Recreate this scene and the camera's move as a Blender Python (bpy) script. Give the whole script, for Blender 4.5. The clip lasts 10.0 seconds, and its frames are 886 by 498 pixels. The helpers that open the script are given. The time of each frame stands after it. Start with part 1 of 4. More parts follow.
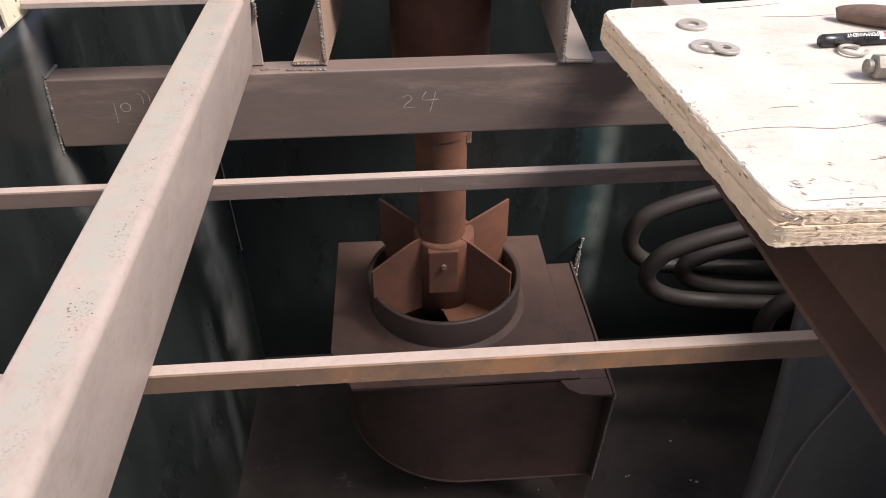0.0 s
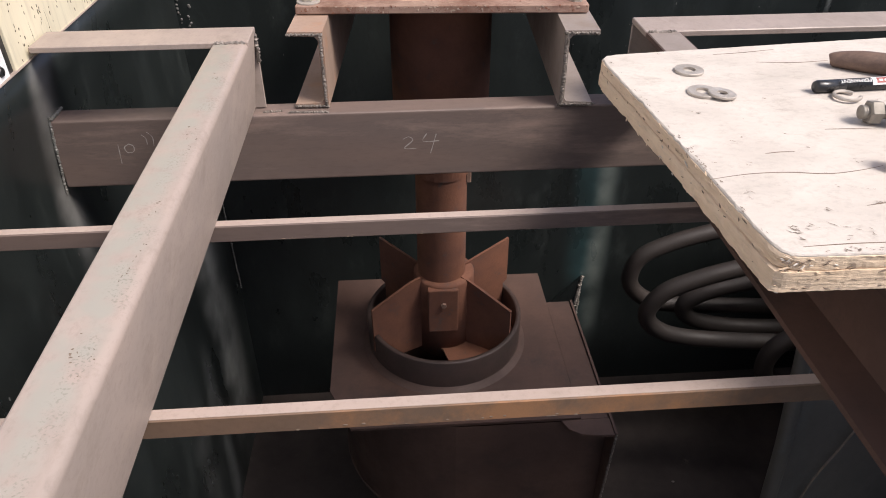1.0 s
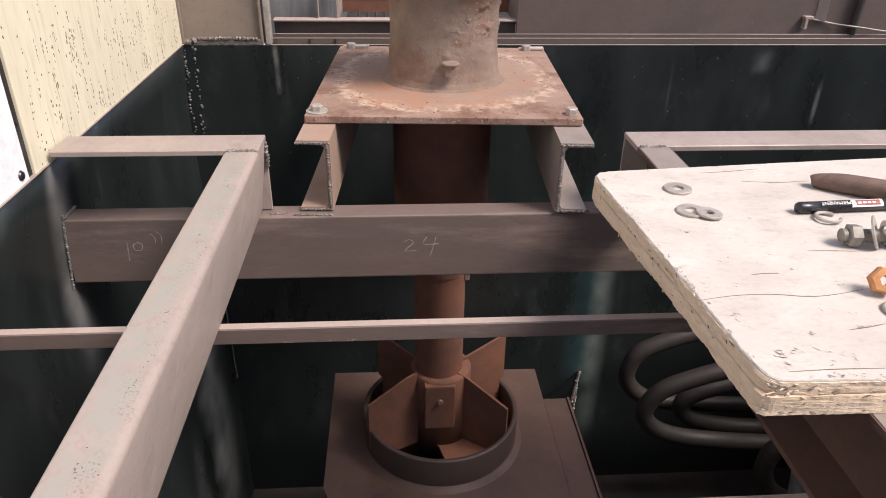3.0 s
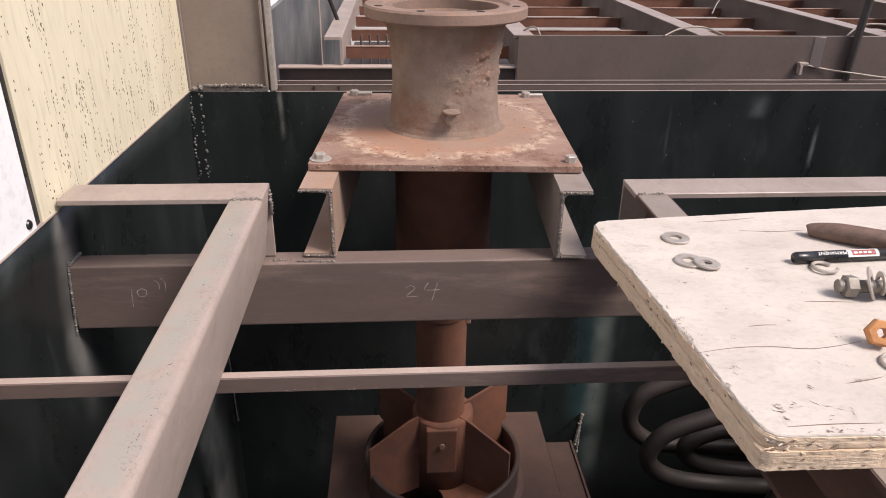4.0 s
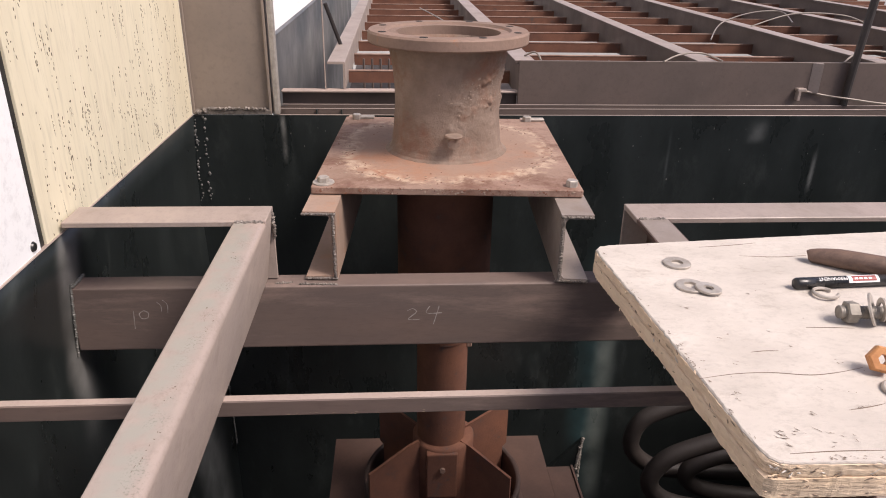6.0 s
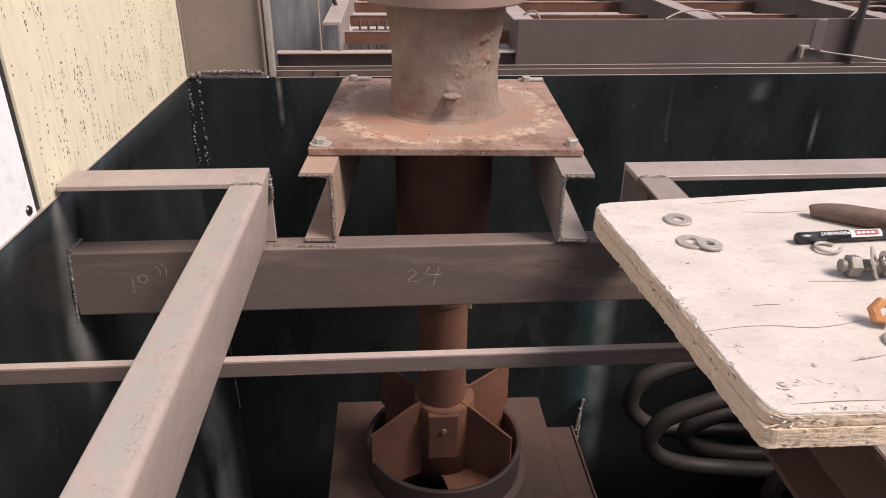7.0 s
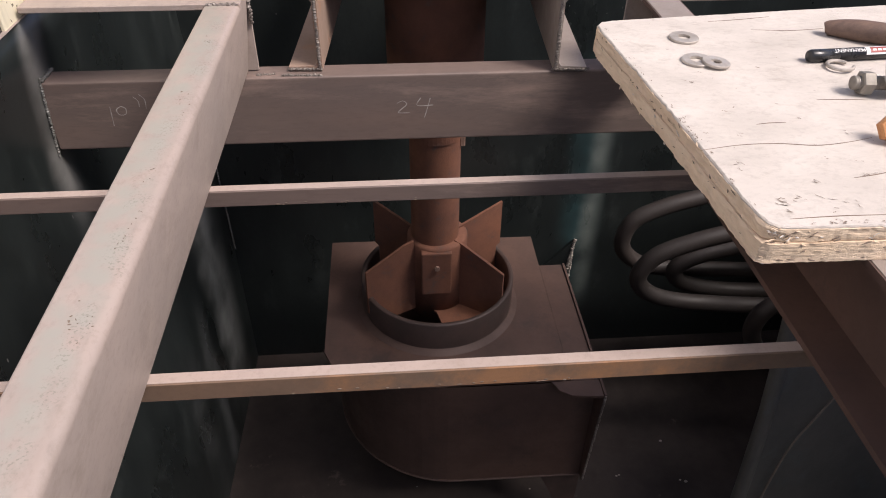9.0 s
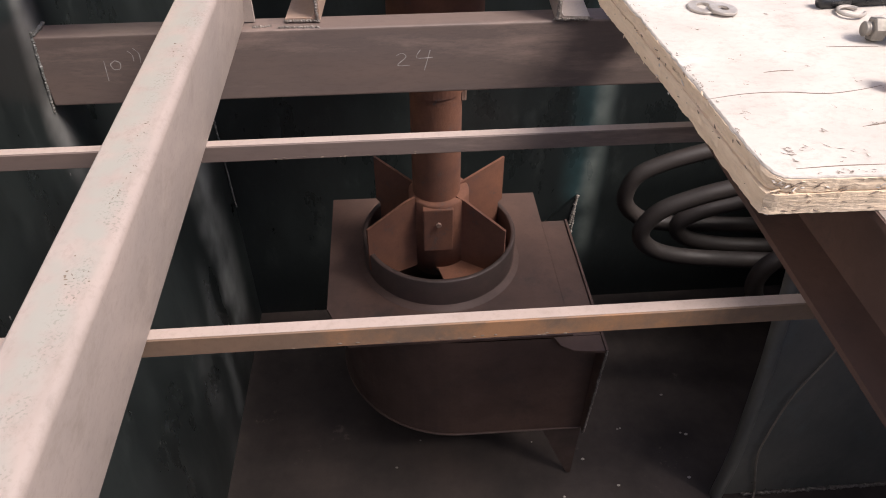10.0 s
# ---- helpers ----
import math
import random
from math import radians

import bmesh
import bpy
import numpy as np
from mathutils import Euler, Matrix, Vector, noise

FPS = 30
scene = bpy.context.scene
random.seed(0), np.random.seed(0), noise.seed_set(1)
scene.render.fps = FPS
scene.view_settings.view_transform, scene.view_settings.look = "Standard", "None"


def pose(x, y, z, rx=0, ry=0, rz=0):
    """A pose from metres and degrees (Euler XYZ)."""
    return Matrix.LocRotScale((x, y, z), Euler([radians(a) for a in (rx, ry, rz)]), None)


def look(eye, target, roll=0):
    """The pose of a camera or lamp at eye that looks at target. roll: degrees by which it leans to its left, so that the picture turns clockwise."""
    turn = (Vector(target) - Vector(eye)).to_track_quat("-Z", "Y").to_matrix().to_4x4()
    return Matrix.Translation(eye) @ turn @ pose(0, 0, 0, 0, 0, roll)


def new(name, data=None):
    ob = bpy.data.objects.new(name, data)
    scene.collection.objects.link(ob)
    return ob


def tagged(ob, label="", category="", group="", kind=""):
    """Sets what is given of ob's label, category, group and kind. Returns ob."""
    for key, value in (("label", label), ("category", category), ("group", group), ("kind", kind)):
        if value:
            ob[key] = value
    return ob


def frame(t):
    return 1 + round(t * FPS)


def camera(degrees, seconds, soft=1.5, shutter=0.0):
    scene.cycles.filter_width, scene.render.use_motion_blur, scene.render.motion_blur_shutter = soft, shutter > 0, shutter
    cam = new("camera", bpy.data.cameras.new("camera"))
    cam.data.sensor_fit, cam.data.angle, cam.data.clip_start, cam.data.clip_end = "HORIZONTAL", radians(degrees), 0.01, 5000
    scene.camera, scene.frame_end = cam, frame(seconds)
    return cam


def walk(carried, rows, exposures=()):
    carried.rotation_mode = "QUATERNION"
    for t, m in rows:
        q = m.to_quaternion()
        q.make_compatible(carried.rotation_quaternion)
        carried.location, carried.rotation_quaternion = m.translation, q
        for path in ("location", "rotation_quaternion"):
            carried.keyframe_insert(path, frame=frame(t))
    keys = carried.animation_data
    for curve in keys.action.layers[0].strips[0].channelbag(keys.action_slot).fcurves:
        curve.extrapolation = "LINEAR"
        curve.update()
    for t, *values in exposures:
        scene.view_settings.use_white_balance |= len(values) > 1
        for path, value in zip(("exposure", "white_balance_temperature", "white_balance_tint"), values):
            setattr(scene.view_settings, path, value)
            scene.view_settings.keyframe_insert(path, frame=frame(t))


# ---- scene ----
cam = camera(63.7, 10.0, soft=1.0)
PATH = [
    (0, (0.227, 0.006, 1.483), (0.337, 1.576, 0.249), -0.2),
    (0.5, (0.227, 0.007, 1.483), (0.335, 1.593, 0.27), 0.1),
    (1, (0.225, 0.008, 1.491), (0.342, 1.637, 0.337), -0.1),
    (1.5, (0.226, 0.007, 1.499), (0.357, 1.669, 0.393), 0.1),
    (2, (0.223, 0.005, 1.512), (0.359, 1.692, 0.446), 0.6),
    (2.5, (0.223, 0.004, 1.521), (0.365, 1.717, 0.499), 1.0),
    (2.7, (0.223, 0.003, 1.5245), (0.361, 1.735, 0.534), 1.0),
    (3.8, (0.224, -0.001, 1.5455), (0.341, 1.788, 0.659), 0.8),
    (4, (0.224, -0.001, 1.549), (0.35, 1.799, 0.687), 0.8),
    (4.5, (0.221, -0.004, 1.551), (0.36, 1.811, 0.723), 0.8),
    (5, (0.221, -0.003, 1.552), (0.352, 1.816, 0.732), 0.8),
    (5.2, (0.221, -0.003, 1.552), (0.356, 1.811, 0.722), 0.8),
    (6.3, (0.22, -0.004, 1.5545), (0.346, 1.824, 0.752), 1.1),
    (6.5, (0.22, -0.004, 1.554), (0.351, 1.817, 0.737), 1.1),
    (7, (0.221, -0.002, 1.541), (0.348, 1.784, 0.651), 0.5),
    (7.5, (0.223, 0.001, 1.528), (0.361, 1.733, 0.537), 0.4),
    (8, (0.226, 0.002, 1.518), (0.352, 1.672, 0.424), 0.4),
    (8.5, (0.225, 0.004, 1.508), (0.358, 1.606, 0.318), 0.5),
    (9, (0.226, 0.006, 1.502), (0.355, 1.567, 0.259), 0.6),
    (9.5, (0.229, 0.007, 1.498), (0.358, 1.515, 0.191), 0.5),
    (10, (0.229, 0.009, 1.494), (0.345, 1.495, 0.161), 0.1),
]
walk(cam, [(t, look(eye, target, roll)) for t, eye, target, roll in PATH],
     exposures=[(0, 0.83, 6450, 12), (0.5, 0.70, 6450, 12), (1, 0.59, 6450, 12), (1.6, 0.58, 6450, 12), (2.5, 0.62, 6450, 13), (4.5, 0.45, 6600, 15), (6.5, 0.45, 6650, 16), (8.5, 0.44, 6500, 15), (10, 0.72, 6450, 14)])

# ---- world and sun: soft daylight from above, from the right and behind the camera ----
world = bpy.data.worlds.new("world")
scene.world = world
world.use_nodes = True
wn = world.node_tree.nodes
sky = wn.new("ShaderNodeTexSky")
sky.sky_type = "NISHITA"
sky.sun_disc = False
sky.sun_elevation = radians(55)
sky.air_density, sky.dust_density, sky.ozone_density = 0.6, 3.0, 1.0
sky.sun_rotation = radians(115)
bg = wn["Background"]
bg.inputs[1].default_value = 0.12
world.node_tree.links.new(sky.outputs[0], bg.inputs[0])
sun = new("sun", bpy.data.lights.new("sun", "SUN"))
sun.data.energy, sun.data.angle, sun.data.color = 3.0, radians(22), (1.0, 0.93, 0.86)
sun.matrix_world = look((0, 0, 0), (-0.68, 0.37, -1.0))


# ---- materials ----
def material(name, base, alt, rough=0.6, metal=0.0, scale=6.0, fine=90.0, bump=0.3, depth=0.001,
             spot=None, spot_scale=25.0, spot_at=0.62, stretch=(1, 1, 1), contrast=0.18, rough_var=0.15, spot_soft=0.07):
    """Two-scale noise colour, optional spots, fine relief."""
    m = bpy.data.materials.new(name)
    m.use_nodes = True
    n, link = m.node_tree.nodes, m.node_tree.links.new
    b = n["Principled BSDF"]
    tc = n.new("ShaderNodeTexCoord")
    mp = n.new("ShaderNodeMapping")
    mp.inputs["Scale"].default_value = stretch
    link(tc.outputs["Object"], mp.inputs[0])

    def tex(sc, detail=6, r=0.6):
        t = n.new("ShaderNodeTexNoise")
        t.inputs["Scale"].default_value = sc
        t.inputs["Detail"].default_value = detail
        t.inputs["Roughness"].default_value = r
        link(mp.outputs[0], t.inputs["Vector"])
        return t

    def ramp(src, lo, hi):
        r = n.new("ShaderNodeMapRange")
        r.inputs[1].default_value, r.inputs[2].default_value = lo, hi
        link(src, r.inputs[0])
        return r.outputs[0]

    def mix(fac, a, c):
        x = n.new("ShaderNodeMix")
        x.data_type = "RGBA"
        link(fac, x.inputs[0])
        for v, sock in ((a, x.inputs[6]), (c, x.inputs[7])):
            if isinstance(v, tuple):
                sock.default_value = (*v, 1)
            else:
                link(v, sock)
        return x.outputs[2]

    big, small = tex(scale), tex(fine, 8, 0.7)
    colour = mix(ramp(big.outputs[0], 0.5 - contrast, 0.5 + contrast), base, alt)
    dark = tuple(c * 0.6 for c in base)
    grain = n.new("ShaderNodeMath")
    grain.operation = "MULTIPLY"
    grain.inputs[1].default_value = 0.55
    link(ramp(small.outputs[0], 0.5, 0.75), grain.inputs[0])
    colour = mix(grain.outputs[0], colour, dark)
    if spot:
        sp = tex(spot_scale, 8, 0.75)
        colour = mix(ramp(sp.outputs[0], spot_at, spot_at + spot_soft), colour, spot)
    link(colour, b.inputs["Base Color"])
    rr = n.new("ShaderNodeMapRange")
    rr.inputs[1].default_value, rr.inputs[2].default_value = 0.3, 0.7
    rr.inputs[3].default_value, rr.inputs[4].default_value = max(0.02, rough - rough_var), min(1, rough + rough_var)
    link(big.outputs[0], rr.inputs[0])
    link(rr.outputs[0], b.inputs["Roughness"])
    b.inputs["Metallic"].default_value = metal
    bp = n.new("ShaderNodeBump")
    bp.inputs["Strength"].default_value = bump
    bp.inputs["Distance"].default_value = depth
    link(small.outputs[0], bp.inputs["Height"])
    link(bp.outputs[0], b.inputs["Normal"])

    return m


STEEL = material("mill_steel", (0.362, 0.291, 0.252), (0.295, 0.243, 0.212), 0.5, 0.0, 6, 160, 0.2, 0.0005, (0.235, 0.19, 0.158), 16, 0.53, (1.1, 0.7, 1.1), contrast=0.13, spot_soft=0.2)
STEEL_RED = material("primed_steel", (0.175, 0.126, 0.107), (0.125, 0.097, 0.086), 0.6, 0.0, 7, 120, 0.3, 0.0006, (0.24, 0.172, 0.145), 7, 0.52, (0.4, 1, 2.2), spot_soft=0.14)
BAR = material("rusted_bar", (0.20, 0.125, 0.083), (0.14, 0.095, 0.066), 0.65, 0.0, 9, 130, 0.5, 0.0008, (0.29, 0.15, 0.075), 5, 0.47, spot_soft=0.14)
RUST = material("rust", (0.215, 0.090, 0.051), (0.138, 0.061, 0.041), 0.85, 0.0, 10, 150, 0.6, 0.0012, (0.12, 0.075, 0.06), 20, 0.58)
PALE_RUST = material("dusty_rust", (0.33, 0.215, 0.165), (0.25, 0.165, 0.125), 0.85, 0.0, 9, 120, 0.7, 0.0015, (0.165, 0.085, 0.058), 8, 0.47, spot_soft=0.14)
TAN = material("tan_steel", (0.37, 0.255, 0.195), (0.28, 0.20, 0.155), 0.55, 0.0, 7, 120, 0.3, 0.0006, (0.36, 0.19, 0.11), 6, 0.56, spot_soft=0.14)
GREY_MILL = material("grey_mill_steel", (0.29, 0.245, 0.215), (0.215, 0.175, 0.15), 0.5, 0.0, 7, 120, 0.3, 0.0006, (0.20, 0.14, 0.11), 7, 0.58, spot_soft=0.14)
SCALE = material("pale_scale", (0.35, 0.265, 0.205), (0.24, 0.175, 0.135), 0.9, 0.0, 30, 150, 0.6, 0.001)
FLANGE = material("brown_flange", (0.25, 0.165, 0.125), (0.19, 0.13, 0.10), 0.85, 0.0, 9, 120, 0.6, 0.0012, (0.30, 0.15, 0.09), 14, 0.60)
CAST = material("cast_iron", (0.272, 0.2, 0.156), (0.185, 0.13, 0.098), 0.85, 0.0, 12, 70, 0.9, 0.004, (0.21, 0.108, 0.07), 7, 0.50, contrast=0.14, spot_soft=0.16)
# Near black, for the shade inside drilled holes.
HOLE_SHADE = material("hole_shade", (0.012, 0.009, 0.008), (0.008, 0.006, 0.006), 0.95, 0.0, 30, 200, 0.1, 0.0003)
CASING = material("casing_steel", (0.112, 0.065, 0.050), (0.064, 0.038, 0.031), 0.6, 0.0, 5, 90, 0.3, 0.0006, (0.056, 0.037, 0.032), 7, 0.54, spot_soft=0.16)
COIL = material("coil_steel", (0.036, 0.028, 0.025), (0.024, 0.019, 0.017), 0.62, 0.0, 8, 90, 0.2, 0.0005)
TANK = material("tank_paint", (0.012, 0.0148, 0.0147), (0.024, 0.0295, 0.029), 0.33, 0.0, 3.0, 60, 0.06, 0.0005, (0.055, 0.063, 0.060), 7, 0.55, (1.6, 1.6, 0.7), rough_var=0.12, spot_soft=0.3)
REAR = material("rear_steel", (0.130, 0.095, 0.080), (0.098, 0.074, 0.063), 0.6, 0.0, 5, 90, 0.3, 0.0006, (0.16, 0.12, 0.1), 12, 0.64)
BAFFLE = material("grey_baffle_paint", (0.165, 0.158, 0.143), (0.105, 0.107, 0.10), 0.4, 0.0, 5, 60, 0.1, 0.0005, (0.14, 0.17, 0.175), 6, 0.56, (1, 1, 0.6), spot_soft=0.2)
RING = material("dark_ring", (0.078, 0.05, 0.042), (0.05, 0.035, 0.03), 0.55, 0.0, 8, 90, 0.3, 0.0006)
SHEET_BLUE = material("blue_grey_plate", (0.15, 0.145, 0.145), (0.075, 0.083, 0.09), 0.5, 0.0, 4, 80, 0.2, 0.0005)
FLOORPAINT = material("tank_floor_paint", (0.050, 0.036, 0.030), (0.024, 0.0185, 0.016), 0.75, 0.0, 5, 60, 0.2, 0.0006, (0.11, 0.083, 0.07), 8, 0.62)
WELD = material("weld_metal", (0.27, 0.235, 0.205), (0.10, 0.085, 0.075), 0.45, 0.3, 130, 260, 0.8, 0.002)
ZINC = material("dull_zinc", (0.50, 0.455, 0.405), (0.32, 0.285, 0.25), 0.55, 0.4, 40, 200, 0.3, 0.0004)
BOLT_GREY = material("bolt_steel", (0.27, 0.245, 0.21), (0.17, 0.152, 0.13), 0.6, 0.35, 40, 200, 0.4, 0.0005)
PLY = material("worn_plywood", (0.58, 0.525, 0.468), (0.455, 0.41, 0.365), 0.8, 0.0, 11, 140, 0.6, 0.0016, (0.33, 0.285, 0.24), 34, 0.56, (0.75, 1.2, 1), spot_soft=0.22)
PLY_EDGE = material("ply_edge", (0.77, 0.61, 0.45), (0.67, 0.51, 0.355), 0.9, 0.0, 16, 90, 0.9, 0.003, (0.21, 0.15, 0.10), 26, 0.60, (0.5, 0.5, 4.0), spot_soft=0.1)
CREAM = material("cream_board", (0.73, 0.665, 0.495), (0.635, 0.57, 0.415), 0.75, 0.0, 8, 110, 0.25, 0.001, (0.56, 0.475, 0.36), 22, 0.56, (1, 1, 0.12), spot_soft=0.2)
GREYPAINT = material("grey_paint", (0.27, 0.215, 0.175), (0.205, 0.165, 0.137), 0.5, 0.0, 4, 80, 0.15, 0.0005)
WHITEWALL = material("white_wall", (0.82, 0.82, 0.82), (0.76, 0.76, 0.75), 0.8, 0.0, 3, 60, 0.2, 0.001)
CONCRETE = material("concrete", (0.32, 0.31, 0.29), (0.25, 0.24, 0.225), 0.9, 0.0, 2, 40, 0.4, 0.002)
BLACK = material("black_plastic", (0.015, 0.015, 0.016), (0.02, 0.02, 0.02), 0.35, 0.0, 30, 200, 0.05, 0.0002)
PRINT = material("white_print", (0.75, 0.74, 0.72), (0.68, 0.67, 0.65), 0.5, 0.0, 30, 200, 0.05, 0.0002)
REDPRINT = material("red_print", (0.30, 0.06, 0.05), (0.25, 0.05, 0.045), 0.5, 0.0, 30, 200, 0.05, 0.0002)
HANDLE = material("oiled_wood", (0.17, 0.105, 0.075), (0.11, 0.07, 0.055), 0.6, 0.0, 20, 160, 0.4, 0.0006, None, 25, 0.6, (1, 6, 6))
ORANGE = material("orange_nut", (0.60, 0.29, 0.11), (0.42, 0.18, 0.07), 0.6, 0.1, 50, 200, 0.4, 0.0005)
CHALK = material("chalk", (0.44, 0.41, 0.38), (0.25, 0.22, 0.20), 0.95, 0.0, 120, 400, 0.2, 0.0003)
WIRE = material("wire", (0.30, 0.26, 0.22), (0.22, 0.19, 0.16), 0.5, 0.2, 30, 200, 0.1, 0.0003)
# Lighter steel tone that carries the brightness of lit top faces.
LIT_TOP = material("pale_lit_top", (0.40, 0.315, 0.272), (0.33, 0.262, 0.225), 0.8, 0.0, 9, 150, 0.25, 0.0004, (0.27, 0.205, 0.17), 9, 0.6, spot_soft=0.15)
DENT = material("dent_brown", (0.22, 0.165, 0.125), (0.14, 0.105, 0.08), 0.9, 0.0, 90, 300, 0.3, 0.0003)
DARK_FLECK = material("dark_stain", (0.09, 0.07, 0.045), (0.13, 0.10, 0.06), 0.9, 0.0, 90, 300, 0.3, 0.0003)


def zoned(name, source, centre, rx, ry, inner, glow, rim):
    """A copy of a rust with a dusty oval patch: tan middle, orange stain on one side, pale scale along its rim."""
    m = source.copy()
    m.name = name
    n, link = m.node_tree.nodes, m.node_tree.links.new
    b = n["Principled BSDF"]
    tc = n.new("ShaderNodeTexCoord")

    def noise_at(sc):
        t = n.new("ShaderNodeTexNoise")
        t.inputs["Scale"].default_value = sc
        t.inputs["Detail"].default_value = 7
        t.inputs["Roughness"].default_value = 0.65
        link(tc.outputs["Object"], t.inputs["Vector"])
        return t.outputs[0]

    def calc(op, a, c):
        x = n.new("ShaderNodeMath")
        x.operation = op
        for v, sock in ((a, x.inputs[0]), (c, x.inputs[1])):
            if isinstance(v, (int, float)):
                sock.default_value = v
            else:
                link(v, sock)
        return x.outputs[0]

    def ramp(src, lo, hi):
        r = n.new("ShaderNodeMapRange")
        r.interpolation_type = "SMOOTHSTEP"
        r.inputs[1].default_value, r.inputs[2].default_value = lo, hi
        link(src, r.inputs[0])
        return r.outputs[0]

    def over(fac, colour, below):
        x = n.new("ShaderNodeMix")
        x.data_type = "RGBA"
        link(fac, x.inputs[0])
        link(below, x.inputs[6])
        x.inputs[7].default_value = (*colour, 1)
        return x.outputs[2]

    sep = n.new("ShaderNodeSeparateXYZ")
    link(tc.outputs["Object"], sep.inputs[0])
    dx = calc("DIVIDE", calc("SUBTRACT", sep.outputs[0], centre[0]), rx)
    dy = calc("DIVIDE", calc("SUBTRACT", sep.outputs[1], centre[1]), ry)
    far = calc("POWER", calc("ADD", calc("POWER", calc("ABSOLUTE", dx, 0), 2.6), calc("POWER", calc("ABSOLUTE", dy, 0), 2.6)), 0.385)
    far = calc("ADD", far, calc("MULTIPLY", calc("SUBTRACT", noise_at(11), 0.5), 0.55))
    colour = b.inputs["Base Color"].links[0].from_socket
    inside = ramp(far, 1.02, 0.92)
    colour = over(calc("MULTIPLY", inside, 0.85), inner, colour)
    stain = calc("MULTIPLY", calc("MULTIPLY", inside, ramp(noise_at(7), 0.40, 0.62)), ramp(dy, 0.35, -0.35))
    colour = over(calc("MULTIPLY", stain, 0.8), glow, colour)
    edge = calc("MULTIPLY", ramp(far, 0.80, 0.95), ramp(far, 1.08, 0.97))
    colour = over(calc("MULTIPLY", edge, ramp(noise_at(48), 0.42, 0.62)), rim, colour)
    colour = over(calc("MULTIPLY", ramp(noise_at(120), 0.60, 0.70), 0.5), tuple(c * 0.45 for c in inner), colour)
    link(colour, b.inputs["Base Color"])
    return m


def dusted(name, source, centre, half, top, dust, pit):
    """A copy of a steel with a soft band of dust along y on its upper face, and rust pits along the band's edge."""
    m = source.copy()
    m.name = name
    n, link = m.node_tree.nodes, m.node_tree.links.new
    b = n["Principled BSDF"]
    tc = n.new("ShaderNodeTexCoord")
    sep = n.new("ShaderNodeSeparateXYZ")
    link(tc.outputs["Object"], sep.inputs[0])

    def noise_at(sc, detail=6):
        t = n.new("ShaderNodeTexNoise")
        t.inputs["Scale"].default_value, t.inputs["Detail"].default_value = sc, detail
        link(tc.outputs["Object"], t.inputs["Vector"])
        return t.outputs[0]

    def calc(op, a, c):
        x = n.new("ShaderNodeMath")
        x.operation = op
        for v, sock in ((a, x.inputs[0]), (c, x.inputs[1])):
            if isinstance(v, (int, float)):
                sock.default_value = v
            else:
                link(v, sock)
        return x.outputs[0]

    def ramp(src, lo, hi):
        r = n.new("ShaderNodeMapRange")
        r.interpolation_type = "SMOOTHSTEP"
        r.inputs[1].default_value, r.inputs[2].default_value = lo, hi
        link(src, r.inputs[0])
        return r.outputs[0]

    def over(fac, colour):
        x = n.new("ShaderNodeMix")
        x.data_type = "RGBA"
        link(fac, x.inputs[0])
        link(b.inputs["Base Color"].links[0].from_socket, x.inputs[6])
        x.inputs[7].default_value = (*colour, 1)
        link(x.outputs[2], b.inputs["Base Color"])

    on_top = ramp(sep.outputs[2], top - 0.006, top - 0.001)
    wander = calc("MULTIPLY", calc("SUBTRACT", noise_at(9), 0.5), half * 1.6)
    d = calc("ABSOLUTE", calc("SUBTRACT", calc("ADD", sep.outputs[0], wander), centre), 0)
    band = calc("MULTIPLY", on_top, ramp(d, half * 1.25, half * 0.35))
    over(calc("MULTIPLY", band, ramp(noise_at(38), 0.30, 0.62)), dust)
    d2 = calc("ABSOLUTE", calc("SUBTRACT", calc("ADD", sep.outputs[0], wander), centre + half * 0.55), 0)
    pits = calc("MULTIPLY", calc("MULTIPLY", on_top, ramp(d2, half * 0.8, half * 0.1)), ramp(noise_at(22, 2), 0.42, 0.6))
    over(calc("MULTIPLY", pits, calc("MULTIPLY", ramp(noise_at(420, 3), 0.52, 0.66), 0.7)), pit)
    return m


